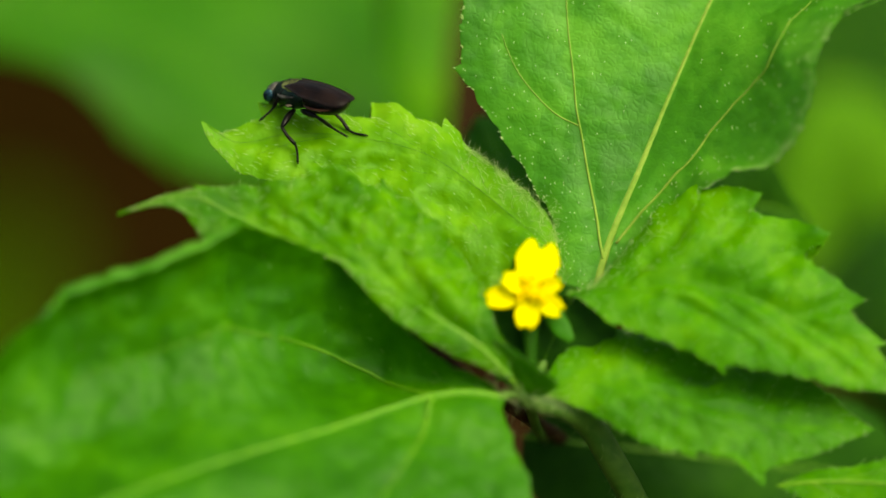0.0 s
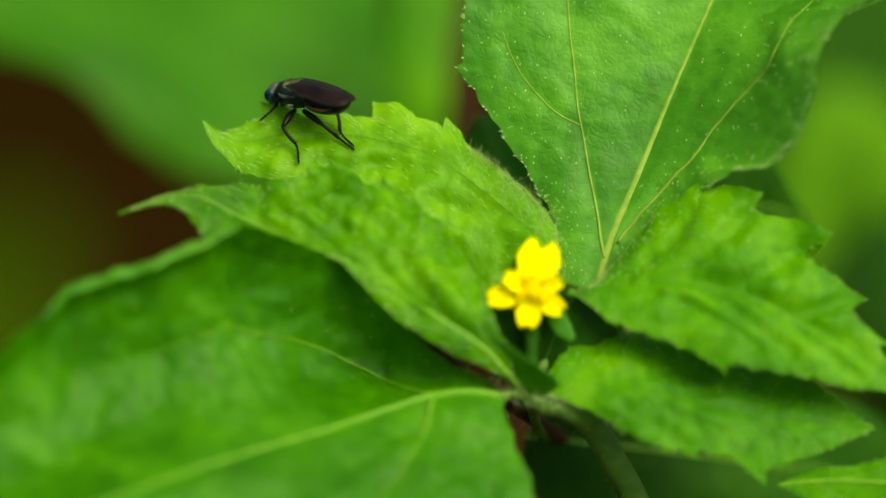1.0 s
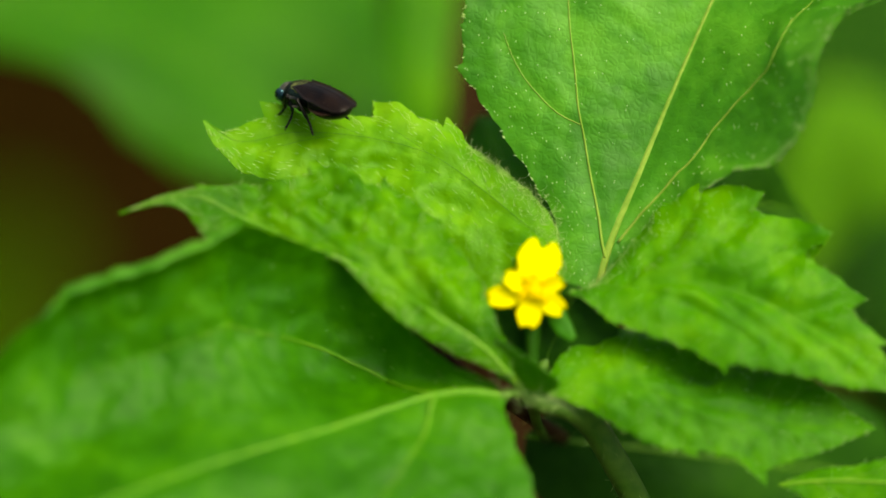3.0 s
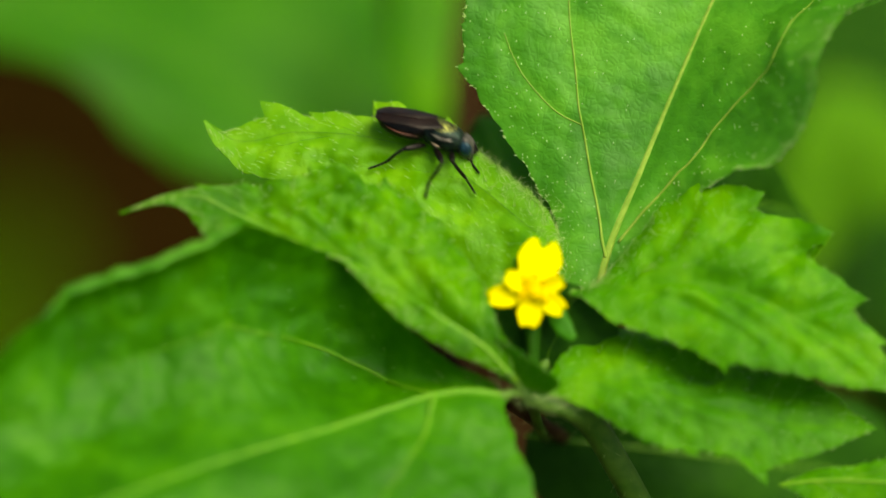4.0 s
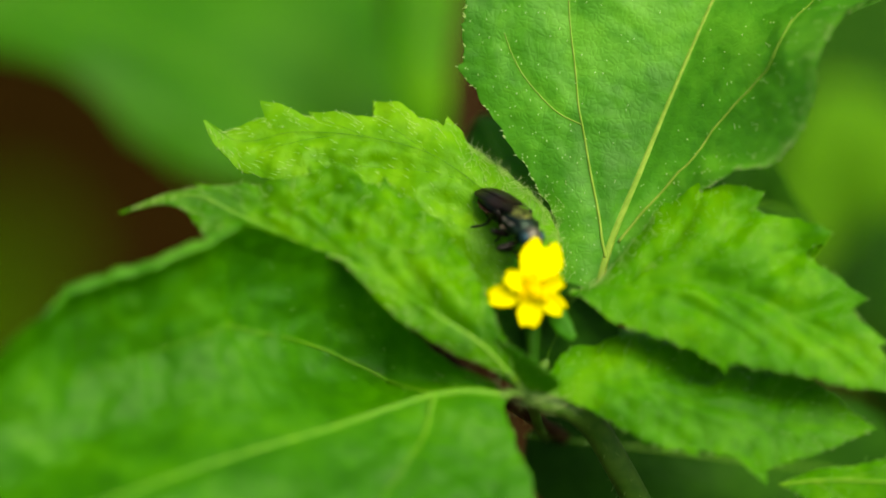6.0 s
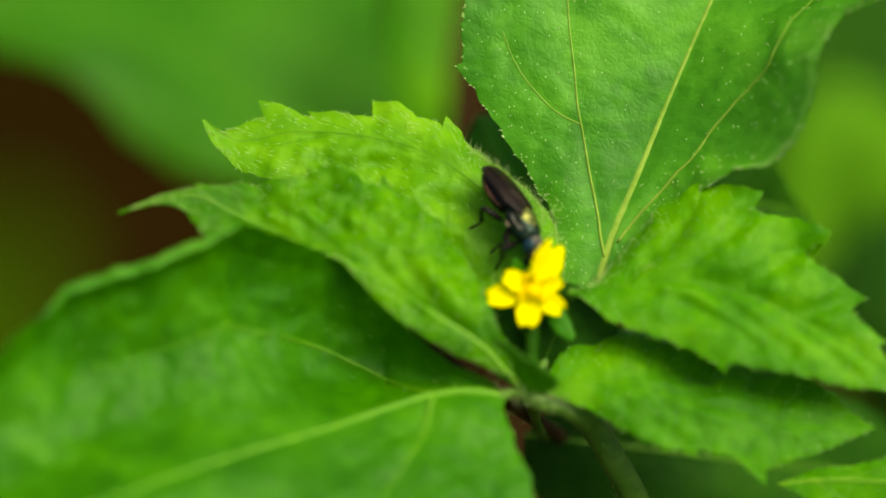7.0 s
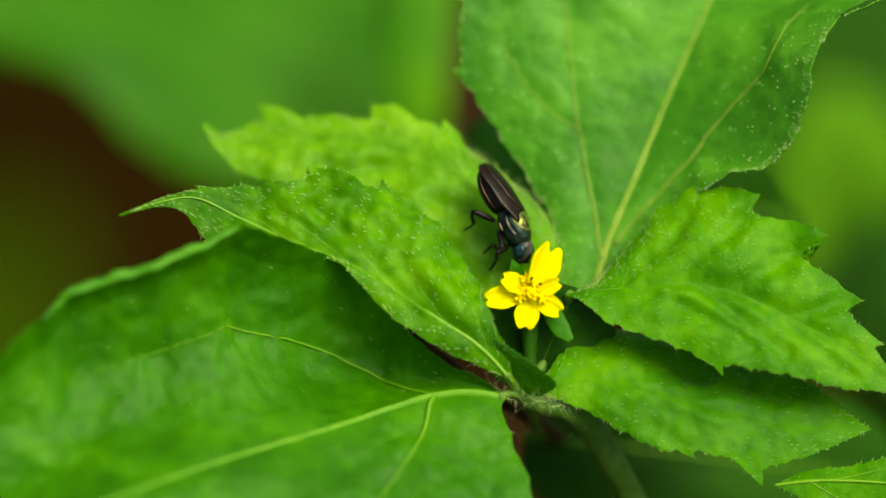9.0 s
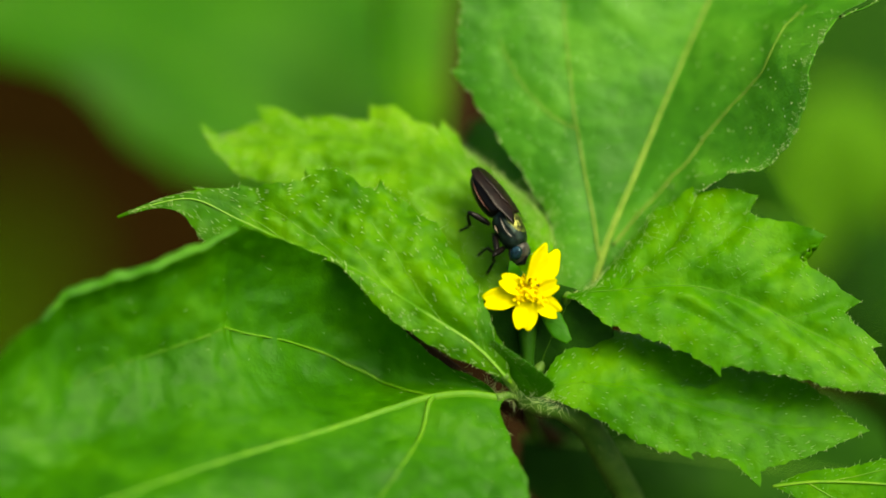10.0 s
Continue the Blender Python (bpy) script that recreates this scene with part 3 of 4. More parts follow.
class Blade:
    """The surface of one leaf: from its midrib out to both toothed edges."""

    def __init__(self, spec, seed):
        self.mid = spec["mid"]
        self.edge = {"l": [self.mid[0], *spec["left"], self.mid[-1]], "r": [self.mid[0], *spec["right"], self.mid[-1]]}
        self.teeth, self.veins = spec["teeth"], spec["veins"]
        self.bulge, self.quilt, self.valley, self.seed = spec["bulge"], spec["quilt"], spec["valley"], seed
        self.lines, self.groove, self.sag = None, spec.get("groove", 0.0), vec(spec.get("sag", (0, 0, 0)))

    def rough(self, side, t, f):
        t, f = np.asarray(t, float), np.asarray(f, float)
        m, e = curve(self.mid, t), curve(self.edge[side], t)
        ahead = curve(self.edge[side], np.minimum(t + 0.01, 1)) - curve(self.edge[side], np.maximum(t - 0.01, 0))
        ahead /= np.maximum(np.linalg.norm(ahead, axis=1), 1e-6)[:, None]
        out = e - m
        wide = np.linalg.norm(out, axis=1)
        flat = out - ahead * (out * ahead).sum(1)[:, None]
        flat /= np.maximum(np.linalg.norm(flat, axis=1), 1e-6)[:, None]
        for s, o, fw, w in self.teeth.get(side, ()):
            u = (t - s) / w
            g = np.where(u < 0, np.clip(1 + u, 0, 1) ** 1.05, np.clip(1 - u / 0.3, 0, 1) ** 0.8)
            e = e + (flat * o + ahead * fw) * g[:, None]
            e = e + (flat * 0.16 + ahead * 0.26) * (np.clip(1 - np.abs(u) / 0.28, 0, 1) ** 1.2 * min(1, o + 0.4))[:, None]  # a pointed tip
        fine = 0.10 * np.sin(t * 90 + self.seed) + 0.07 * np.sin(t * 211 + self.seed * 2)
        e = e + flat * (fine * np.clip(wide / 4, 0, 1))[:, None]
        lead = (e - m) - out
        hollow = self.sag * (np.sin(math.pi * np.clip(f, 0, 1)) * np.clip(wide / 10, 0, 1))[:, None] if side == "r" else 0
        return m + out * f[:, None] + lead * (f**8)[:, None] + hollow, wide

    def normal(self, side, t, f):
        t, f = np.asarray(t, float), np.asarray(f, float)
        a = self.rough(side, np.minimum(t + 0.012, 0.995), f)[0] - self.rough(side, np.clip(t - 0.012, 0, 0.97), f)[0]
        b = self.rough(side, t, np.minimum(f + 0.03, 0.9))[0] - self.rough(side, t, np.minimum(f, 0.87) - 0.03)[0]
        n = np.cross(a, b) * (-1 if side == "r" else 1)
        n /= np.maximum(np.linalg.norm(n, axis=1), 1e-9)[:, None]
        return np.where((n @ vec((0, -0.7, 0.7)) < 0)[:, None], -n, n)

    def vein_lines(self):
        if self.lines is None:
            self.lines = []
            ts = np.linspace(0.0, 0.985, 90)
            self.lines.append(self.rough("l", ts, ts * 0)[0])
            for side, row, *_ in self.veins:
                q = curve([(a, b, 0) for a, b in row], np.linspace(0, 1, 40))
                self.lines.append(self.rough(side, q[:, 0], q[:, 1])[0])
        return self.lines

    def place(self, side, t, f, with_veins=True):
        p, wide = self.rough(side, t, f)
        n = self.normal(side, t, f)
        t, f = np.asarray(t, float), np.asarray(f, float)
        lift = self.bulge["lr".index(side)] * np.sin(math.pi * np.clip(f, 0, 1)) * np.clip(wide / 8, 0, 1)
        if side == "l":  # the blade dips below a rolled edge
            lift = lift - self.groove * np.clip((1 - f) / 0.09, 0, 1) ** 0.8 * np.clip((f - 0.45) / 0.46, 0, 1) ** 1.3 * np.clip((t - 0.2) / 0.15, 0, 1) * np.clip((0.85 - t) / 0.15, 0, 1)
        size = np.clip(wide / 6, 0.1, 1) * np.clip(t * 12, 0, 1) * np.clip((1 - t) * 12, 0, 1)
        wave = np.array([1.15 * noise.noise(Vector(q * 0.22 + self.seed * 3.7)) + 0.5 * noise.noise(Vector(q * 0.6 + self.seed * 5.1)) + 0.1 * noise.noise(Vector(q * 1.3 + self.seed * 2.3)) for q in p])
        lift = lift + self.quilt * 1.3 * wave * size * (0.35 + 0.65 * np.clip(f * 3, 0, 1))
        if with_veins:
            gap = np.full(len(p), 9.0)
            for line in self.vein_lines():
                d = np.sqrt(((p[:, None] - line[None]) ** 2).sum(2)).min(1)
                gap = np.minimum(gap, d)
            lift = lift - self.valley * np.exp(-((gap / 0.8) ** 2)) * size
        return p + n * lift[:, None], n

    def geometry(self, along=150, across=16, thick=0.22):
        ts = set(np.linspace(0, 1, along + 1))
        for rows in self.teeth.values():
            for s, _, _, w in rows:
                ts |= {s - w, s - w * 0.5, s - w * 0.2, s - w * 0.14, s - w * 0.08, s - w * 0.03, s, s + w * 0.03, s + w * 0.08, s + w * 0.14, s + w * 0.3}
        ts = np.array(sorted(x for x in ts if 0 <= x <= 1))
        fs = np.sin(np.linspace(0, 1, across + 1) * math.pi / 2 * 0.92) / math.sin(math.pi / 2 * 0.92)
        cols = [("r", f) for f in fs[:0:-1]] + [("l", f) for f in fs]
        top = []
        low = []
        for side, f in cols:
            p, n = self.place(side, ts, np.full(len(ts), f))
            top.append(p)
            low.append(p - n * thick * (1 - 0.6 * f))
        k, n = len(ts), len(cols)
        verts = np.concatenate(top + low)
        faces = []
        for c in range(n - 1):
            for r in range(k - 1):
                a, b = c * k + r, (c + 1) * k + r
                faces.append((a, b, b + 1, a + 1))
                a, b = a + n * k, b + n * k
                faces.append((a, a + 1, b + 1, b))
        for r in range(k - 1):
            for c in (0, n - 1):
                a, b = c * k + r, (n + c) * k + r
                faces.append((a, a + 1, b + 1, b) if c == 0 else (a, b, b + 1, a + 1))
        return verts, faces


def hair_mesh(roots, ways, lengths, thick=0.02):
    """Fine bent hairs, one slim three-sided spike each."""
    verts, faces = [], []
    for p, w, l in zip(roots, ways, lengths):
        w = unit(w)
        a = unit(np.cross(w, (0.2, 0.9, 0.4)))
        b = np.cross(w, a)
        n = len(verts)
        bend = vec((random.uniform(-0.06, 0.06), random.uniform(-0.06, 0.06), -0.03)) * l
        for q, r in ((p - w * 0.05, thick), (p + w * l * 0.55, thick * 0.75)):
            for k in range(3):
                g = 2.1 * k
                verts.append(q + (a * math.cos(g) + b * math.sin(g)) * r)
        verts.append(p + w * l + bend)
        for k in range(3):
            m = (k + 1) % 3
            faces.append((n + k, n + m, n + 3 + m, n + 3 + k))
            faces.append((n + 3 + k, n + 3 + m, n + 6))
    return verts, faces


def leaf(name, plant, label, seed, hair_way=0.55):
    spec = LEAVES[name]
    blade = Blade(spec, seed)
    near = spec["hairs"] > 0
    ob = part("leaf", blade.geometry(210 if near else 60, (48 if name == "drooping_leaf" else 30) if near else 8), TONES[spec["tone"]], plant, label)
    # the midrib and the side veins stand out a little from the blade
    ts = np.linspace(0, 0.975, 70)
    p, n = blade.place("l", ts, ts * 0)
    size = np.linalg.norm(vec(spec["mid"][0]) - vec(spec["mid"][-1]))
    thick = spec["rib"]
    tone = (VEIN, VEIN_TAN, VEIN_DULL)[spec["pale"]]
    part("midrib", tube(p + n * 0.02, np.linspace(thick, min(0.06, thick * 0.7), 70), 8, 0.4, side=np.cross(n[35], p[36] - p[35])), tone, ob)
    for side, row, *slim in spec["veins"]:
        q = curve([(a, b, 0) for a, b in row], np.linspace(0, 1, 40))
        p, n = blade.place(side, q[:, 0], q[:, 1])
        wide = thick * spec["vein"] * (slim[0] if slim else 1)
        part("vein", tube(p + n * min(0.12, wide * 0.6), np.linspace(wide, min(0.05, wide * 0.6), 40), 6, 0.6, side=np.cross(n[20], p[21] - p[20])), tone, ob)
    for side, t0, t1, r, hue in spec.get("curls", ()):
        t = np.linspace(t0, t1, 60)
        p, n = blade.place(side, t, np.full(60, 0.985))
        wob = np.array([1 + 0.35 * noise.noise(Vector(q * 0.5)) for q in p])
        part("curled_margin", tube(p + n * r * 0.2, r * wob * np.sin(np.linspace(0.12, math.pi - 0.2, 60)) ** 0.5, 10, 0.7), TONES[hue], ob, "rolled-up edge of the leaf")
    if not near:
        return ob
    rng = np.random.default_rng(seed)
    roots, ways, lengths = [], [], []
    for side in "lr":
        k = spec["hairs"] // 2
        step = np.arange(k)
        t = 0.03 + 0.94 * ((0.5 + step * 0.7549 + rng.normal(0, 0.012, k)) % 1)
        f = np.sqrt(0.004 + 0.95 * ((0.5 + step * 0.5698 + rng.normal(0, 0.02, k)) % 1))
        p, n = blade.place(side, t, f)
        ahead = blade.place(side, np.minimum(t + 0.01, 1), f, False)[0] - blade.place(side, t, f, False)[0]
        ahead /= np.maximum(np.linalg.norm(ahead, axis=1), 1e-9)[:, None]
        roots += list(p)
        ways += list(n * hair_way + ahead * rng.uniform(0.6, 1.0, (k, 1)) + rng.normal(0, 0.12, (k, 3)))
        lengths += list(rng.uniform(0.6, 1.0, k) * spec["hair"][0])
        k = spec["fringe"]
        t = rng.uniform(0.02, 0.99, k)
        f = np.full(k, 0.995)
        p, n = blade.place(side, t, f)
        out = p - blade.place(side, t, f - 0.2, False)[0]
        out /= np.maximum(np.linalg.norm(out, axis=1), 1e-9)[:, None]
        roots += list(p)
        ways += list(out + n * 0.4 + rng.normal(0, 0.35, (k, 3)))
        lengths += list(rng.uniform(0.15, 0.4, k))
    for side, t0, t1, f0, k, long in spec.get("tuft", ()):
        t, f = rng.uniform(t0, t1, k), rng.uniform(f0, 1.0, k)
        p, n = blade.place(side, t, f)
        part("margin_hairs", hair_mesh(p, n * 0.45 + rng.normal(0, 0.55, (k, 3)) + vec((0, 0, 0.15)), rng.uniform(0.4, 1.0, k) * long, 0.015), HAIR, ob, "dense soft pale hairs", kind="stuff")
    part("hairs", hair_mesh(roots, ways, lengths, spec["hair"][1]), HAIR, ob, "short pale bristly hairs", kind="stuff")
    return ob


# ---- ground ----
def soil_height(x, y):
    return 0.012 * noise.noise(Vector((x * 6, y * 6, 1))) + 0.004 * noise.noise(Vector((x * 25, y * 25, 3)))


def ground():
    steps = [-300, -60, -12, -3] + list(np.arange(-1.2, 2.41, 0.06)) + [4, 12, 60, 300]
    verts = [(x, y, soil_height(x, y) if abs(x) < 3 and abs(y) < 3 else 0) for y in steps for x in steps]
    n = len(steps)
    me = bpy.data.meshes.new("ground")
    me.from_pydata(verts, [], [(j * n + i, j * n + i + 1, (j + 1) * n + i + 1, (j + 1) * n + i) for j in range(n - 1) for i in range(n - 1)])
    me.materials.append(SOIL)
    me.shade_smooth()
    return tagged(new("ground", me), "bare brown soil, shade under the plants put into its dark colour", "ground", kind="structure")


ground()

# ---- the flowering plant ----
NODE = vec((7.5, -5.9, 289))
FOOT = vec((NODE[0] + 45, NODE[1] + 40, 4))
plant = thing("flowering_plant", FOOT, "hairy green herb with toothed leaves and one small yellow flower", "plant")
way = curve([NODE + (-0.5, 0, 1.5), NODE, (10.3, -6.3, 288.4), (12.8, -5.3, 285.4), (14.6, -5.4, 281.9), (16.4, -5.2, 277.8), (18.1, -5.3, 273.2), NODE + (24, 18, -60), NODE + (36, 30, -160), FOOT + (0, 0, -6)], np.linspace(0, 1, 200))
part("stem", tube(way, [1.15, 1.25, 1.2, 1.3, 1.6, 2.2], 16), STEM, plant, "slender pale green hairy stem")
leaf("upright_leaf", plant, "large toothed green leaf standing upright", 3, 0.9)
leaf("fly_leaf", plant, "bright yellow-green toothed leaf with curled tip", 5)
leaf("folded_leaf", plant, "fresh green leaf folded along its midrib", 8)
leaf("drooping_leaf", plant, "broad green leaf drooping towards the viewer", 11)
leaf("spreading_leaf", plant, "green toothed leaf spreading sideways", 14)
leaf("lower_leaf", plant, "green pointed leaf below the flower", 17)
leaf("corner_leaf", plant, "small green toothed leaf low on the plant", 20)
leaf("bract_leaf", plant, "small pointed green bract leaf at the node", 31)
leaf("inner_leaf", plant, "filler leaf behind the flower, shade put into its green", 22)
leaf("gap_leaf", plant, "small dull green leaf deep in the shade", 21)
leaf("shaded_leaf", plant, "leaf behind the others, their shade put into its deep green", 23)
leaf("under_leaf", plant, "leaf hanging under the others, shade put into its deep green", 26)


def stalk(a, b, r0, r1, bow=(0, 0, 0)):
    a, b = vec(a), vec(b)
    return tube(curve([a, (a + b) / 2 + vec(bow), b], np.linspace(0, 1, 24)), np.linspace(r0, r1, 24), 10)


for name, bow in (("upright_leaf", (0, 3, 0)), ("fly_leaf", (0, 3, 0)), ("folded_leaf", (0, 0, -0.3)), ("drooping_leaf", (0, 0, 0.3)),
                  ("spreading_leaf", (1.0, 3.5, 0)), ("lower_leaf", (0, 0, 0)), ("shaded_leaf", (0, 0, -1)), ("under_leaf", (0, 0, -1))):
    a = LEAVES[name]["mid"]
    root = NODE + (vec(a[0]) - NODE) * 0.06
    part("leaf_stalk", stalk(root, vec(a[0]) + (vec(a[1]) - vec(a[0])) * 0.2, 0.5, 0.36, bow), STEM, plant)
a = LEAVES["corner_leaf"]["mid"][-1]
part("leaf_stalk", stalk(a, NODE + (26, 20, -70), 0.5, 0.9, (2, 0, -4)), STEM, plant)

# a reddish side branch passes behind the node
branch = curve([(-4.5, -2, 294.5), (-2.1, -3.5, 293.2), (1, -4.8, 291.4), (4.1, -5.4, 289.1), (6.8, -2.2, 284.7), (9.2, 3.4, 278.7), (12.5, 8.7, 272.3), (16, 12.8, 265.9), NODE + (24, 28, -50)], np.linspace(0, 1, 80))
part("side_branch", tube(branch, [0.5, 0.6, 0.7, 1.1, 1.4], 12), STEM_RED, plant, "dark reddish-brown hairy side branch")

# long soft hairs where the leaf stalks meet the stem
rng = np.random.default_rng(77)
roots, ways, lengths = [], [], []
for k in range(420):
    i = rng.integers(0, 60)
    d = unit(rng.normal(0, 1, 3))
    roots.append(way[i] + d * 0.9)
    ways.append(d + (0, -0.1, 0.15))
    lengths.append(rng.uniform(0.4, 1.5) * (1.0 if i < 22 else 0.45))
for k in range(200):
    d = unit(rng.normal(0, 1, 3))
    q = branch[rng.integers(8, 60)]
    roots.append(q + d * 0.8)
    ways.append(d + (0, -0.2, 0.1))
    lengths.append(rng.uniform(0.4, 1.3))
for k in range(190):
    d = unit(rng.normal(0, 1, 3))
    roots.append(curve([(3.7, -6.5, 290.7), (5.8, -7.5, 290.3), (8.4, -7.8, 289.9), (10.9, -7.4, 289.4)], [rng.uniform(0, 1)])[0] + d * 0.35)
    ways.append(d + (0, 0, 0.2))
    lengths.append(rng.uniform(0.5, 1.6))
part("stem_hairs", hair_mesh(roots, ways, lengths, 0.012), HAIR, plant, "long soft whitish hairs at the node", kind="stuff")

# ---- the flower head ----
HEAD = vec((7.6, -2.5, 297.4))
FACE = unit((0.02, -0.72, 0.70))
ACROSS = unit(np.cross(FACE, (0, 0, 1))) * -1
UPWARD = np.cross(FACE, ACROSS)


def cup():
    pts = [NODE + (0.2, -0.5, 0.5), NODE * 0.45 + HEAD * 0.55 + (0, 0.6, -0.3), HEAD - FACE * 2.6, HEAD - FACE * 1.4, HEAD - FACE * 0.5, HEAD - FACE * 0.05]
    return tube(curve(pts, np.linspace(0, 1, 36)), [0.5, 0.5, 0.55, 0.7, 1.0, 1.3, 1.45, 1.3], 16)


# the cup takes the darkened tone: shade below the flower is in its colour
flower = part("flower_head", cup(), TONES[2], plant, "small yellow flower head with a green cup", origin=HEAD)


def petal(length, width, notch, cupped, seed):
    """A strap-shaped petal along +x with a notched tip, a little thick."""
    n, m = 22, 20
    top, low = [], []
    for i in range(n + 1):
        u = i / n
        w = width * (0.62 + 0.38 * math.sin(min(u * 1.3, 1) * math.pi / 2)) * (1 - 0.12 * u**4)
        for j in range(m + 1):
            v = math.sin((j / m - 0.5) * math.pi)
            reach = length * u - notch * u**4 * math.exp(-((v / 0.3) ** 2)) - 0.46 * length * (1 - math.sqrt(max(1 - v * v, 0))) * u**2.5
            z = cupped * (v * v * 0.5 - 0.35 * u * u) + 0.05 * math.sin(v * 9 + seed) * u
            top.append((reach, w * v, z))
            low.append((reach, w * v, z - 0.12))
    k = m + 1
    o = len(top)
    faces = []
    for i in range(n):
        for j in range(m):
            a = i * k + j
            faces.append((a, a + k, a + k + 1, a + 1))
            faces.append((o + a, o + a + 1, o + a + k + 1, o + a + k))
        for a, b in ((i * k, 1), (i * k + m, 0)):
            q = (a, o + a, o + a + k, a + k)
            faces.append(q if b else q[::-1])
    for j in range(m):
        a = n * k + j
        faces.append((a, o + a, o + a + 1, a + 1))
        faces.append((j, j + 1, o + j + 1, o + j))
    return top + low, faces


def face_pose(angle, rise, twist, out, lift):
    """The pose of a petal on the flower head: degrees round it, rise towards the viewer, twist on itself, millimetres out."""
    base = Matrix((Vector(ACROSS), Vector(UPWARD), Vector(FACE))).transposed().to_4x4()
    return base @ pose(0, 0, 0, 0, 0, angle) @ pose(out * MM, 0, lift * MM, 0, -rise, 0) @ pose(0, 0, 0, twist)


RAYS = [  # angle, length, half width, notch, rise, twist, lift
    (76, 4.15, 1.95, 1.15, 4, 0, 0.2),
    (190, 3.5, 1.05, 0.5, 8, -8, 0.3),
    (153, 2.35, 0.9, 0.4, 30, 8, 0.5),
    (261, 2.75, 1.12, 0.45, 5, 0, 0.35),
    (324, 2.75, 0.95, 0.55, 8, 8, 0.35),
    (14, 2.25, 0.8, 0.4, 24, 15, 0.5),
]
rays = []
for angle, length, width, notch, rise, twist, lift in RAYS:
    ob = part("ray_petal", petal(length, width, notch, 0.5, angle), PETAL, flower, origin=(0, 0, 0))
    ob.matrix_basis = face_pose(angle, rise, twist, 0.65, lift)
    rays.append(ob)


def disc():
    """The low dome that carries the small florets."""
    return tube(curve([(0, 0, -0.6), (0, 0, 0), (0, 0, 0.35), (0, 0, 0.6), (0, 0, 0.68)], np.linspace(0, 1, 14)), [0.9, 1.25, 1.3, 1.1, 0.7, 0.15], 20)


def disc_floret(h, r):
    pts = [(0, 0, -0.3), (0, 0, 0), (0, 0, h * 0.6), (0, 0, h)]
    body = tube(curve(pts, np.linspace(0, 1, 8)), [r * 0.6, r * 0.7, r, r * 1.15], 10)
    lobes = []
    for k in range(5):
        a = 2 * math.pi * k / 5
        d = vec((math.cos(a), math.sin(a), 0))
        lobes.append(tube([d * r * 0.9 + (0, 0, h - 0.1), d * r * 1.3 + (0, 0, h + 0.14), d * r * 1.55 + (0, 0, h + 0.22)], [0.16, 0.15, 0.06], 6, 0.6))
    return joined([body] + lobes)


base = Matrix((Vector(ACROSS), Vector(UPWARD), Vector(FACE))).transposed().to_4x4()
part("disc", disc(), DISC, flower, origin=(0, 0, 0)).matrix_basis = base
rng = np.random.default_rng(5)
for k in range(7):
    a, r = k * 2.4, 0.36 * math.sqrt(k + 0.3)
    floret = part("disc_floret", disc_floret(rng.uniform(0.7, 1.3), rng.uniform(0.3, 0.4)), DISC, flower, origin=(0, 0, 0))
    floret.matrix_basis = base @ pose(r * math.cos(a) * MM, r * math.sin(a) * MM, 0, rng.uniform(-12, 12) - 14 * r * math.sin(a), rng.uniform(-12, 12) + 14 * r * math.cos(a), rng.uniform(0, 70))
for x, y in ((0.1, 1.0), (0.9, 0.5)):
    tip = part("anther", tube([(0, 0, 0), (0, 0, 0.35), (0, 0, 0.62)], [0.1, 0.13, 0.05], 8), ANTHER, flower, "dark brown anther tube", origin=(0, 0, 0))
    tip.matrix_basis = Matrix.Translation(Vector((ACROSS * x + UPWARD * y + FACE * 0.95) * MM)) @ base @ pose(0, 0, 0, rng.uniform(-20, 20), rng.uniform(-20, 20))


def bract(pts, widths, bow=0.3):
    """A small pointed green leaf round the flower's cup."""
    c = curve(pts, np.linspace(0, 1, 26))
    w = np.interp(np.linspace(0, 1, 26), np.linspace(0, 1, len(widths)), widths)
    return tube(c, np.maximum(w, 0.03), 14, 0.22, side=ACROSS)


for pts, widths in (
    ([HEAD - FACE * 1.2 + ACROSS * 0.9, (9.6, -2.9, 295.3), (10.2, -3.6, 294.5), (11.1, -4.4, 293.8)], [0.4, 0.7, 0.85, 0.8, 0.3]),
    ([HEAD - FACE * 1.2 + UPWARD * 0.4, (6.5, 0, 297.4), (6.3, 0.2, 298.2), (6.1, 0.4, 298.8)], [0.5, 0.8, 0.85, 0.6, 0.1]),
):
    part("bract", bract(pts, widths), TONES[4], flower, "small pointed green bract")

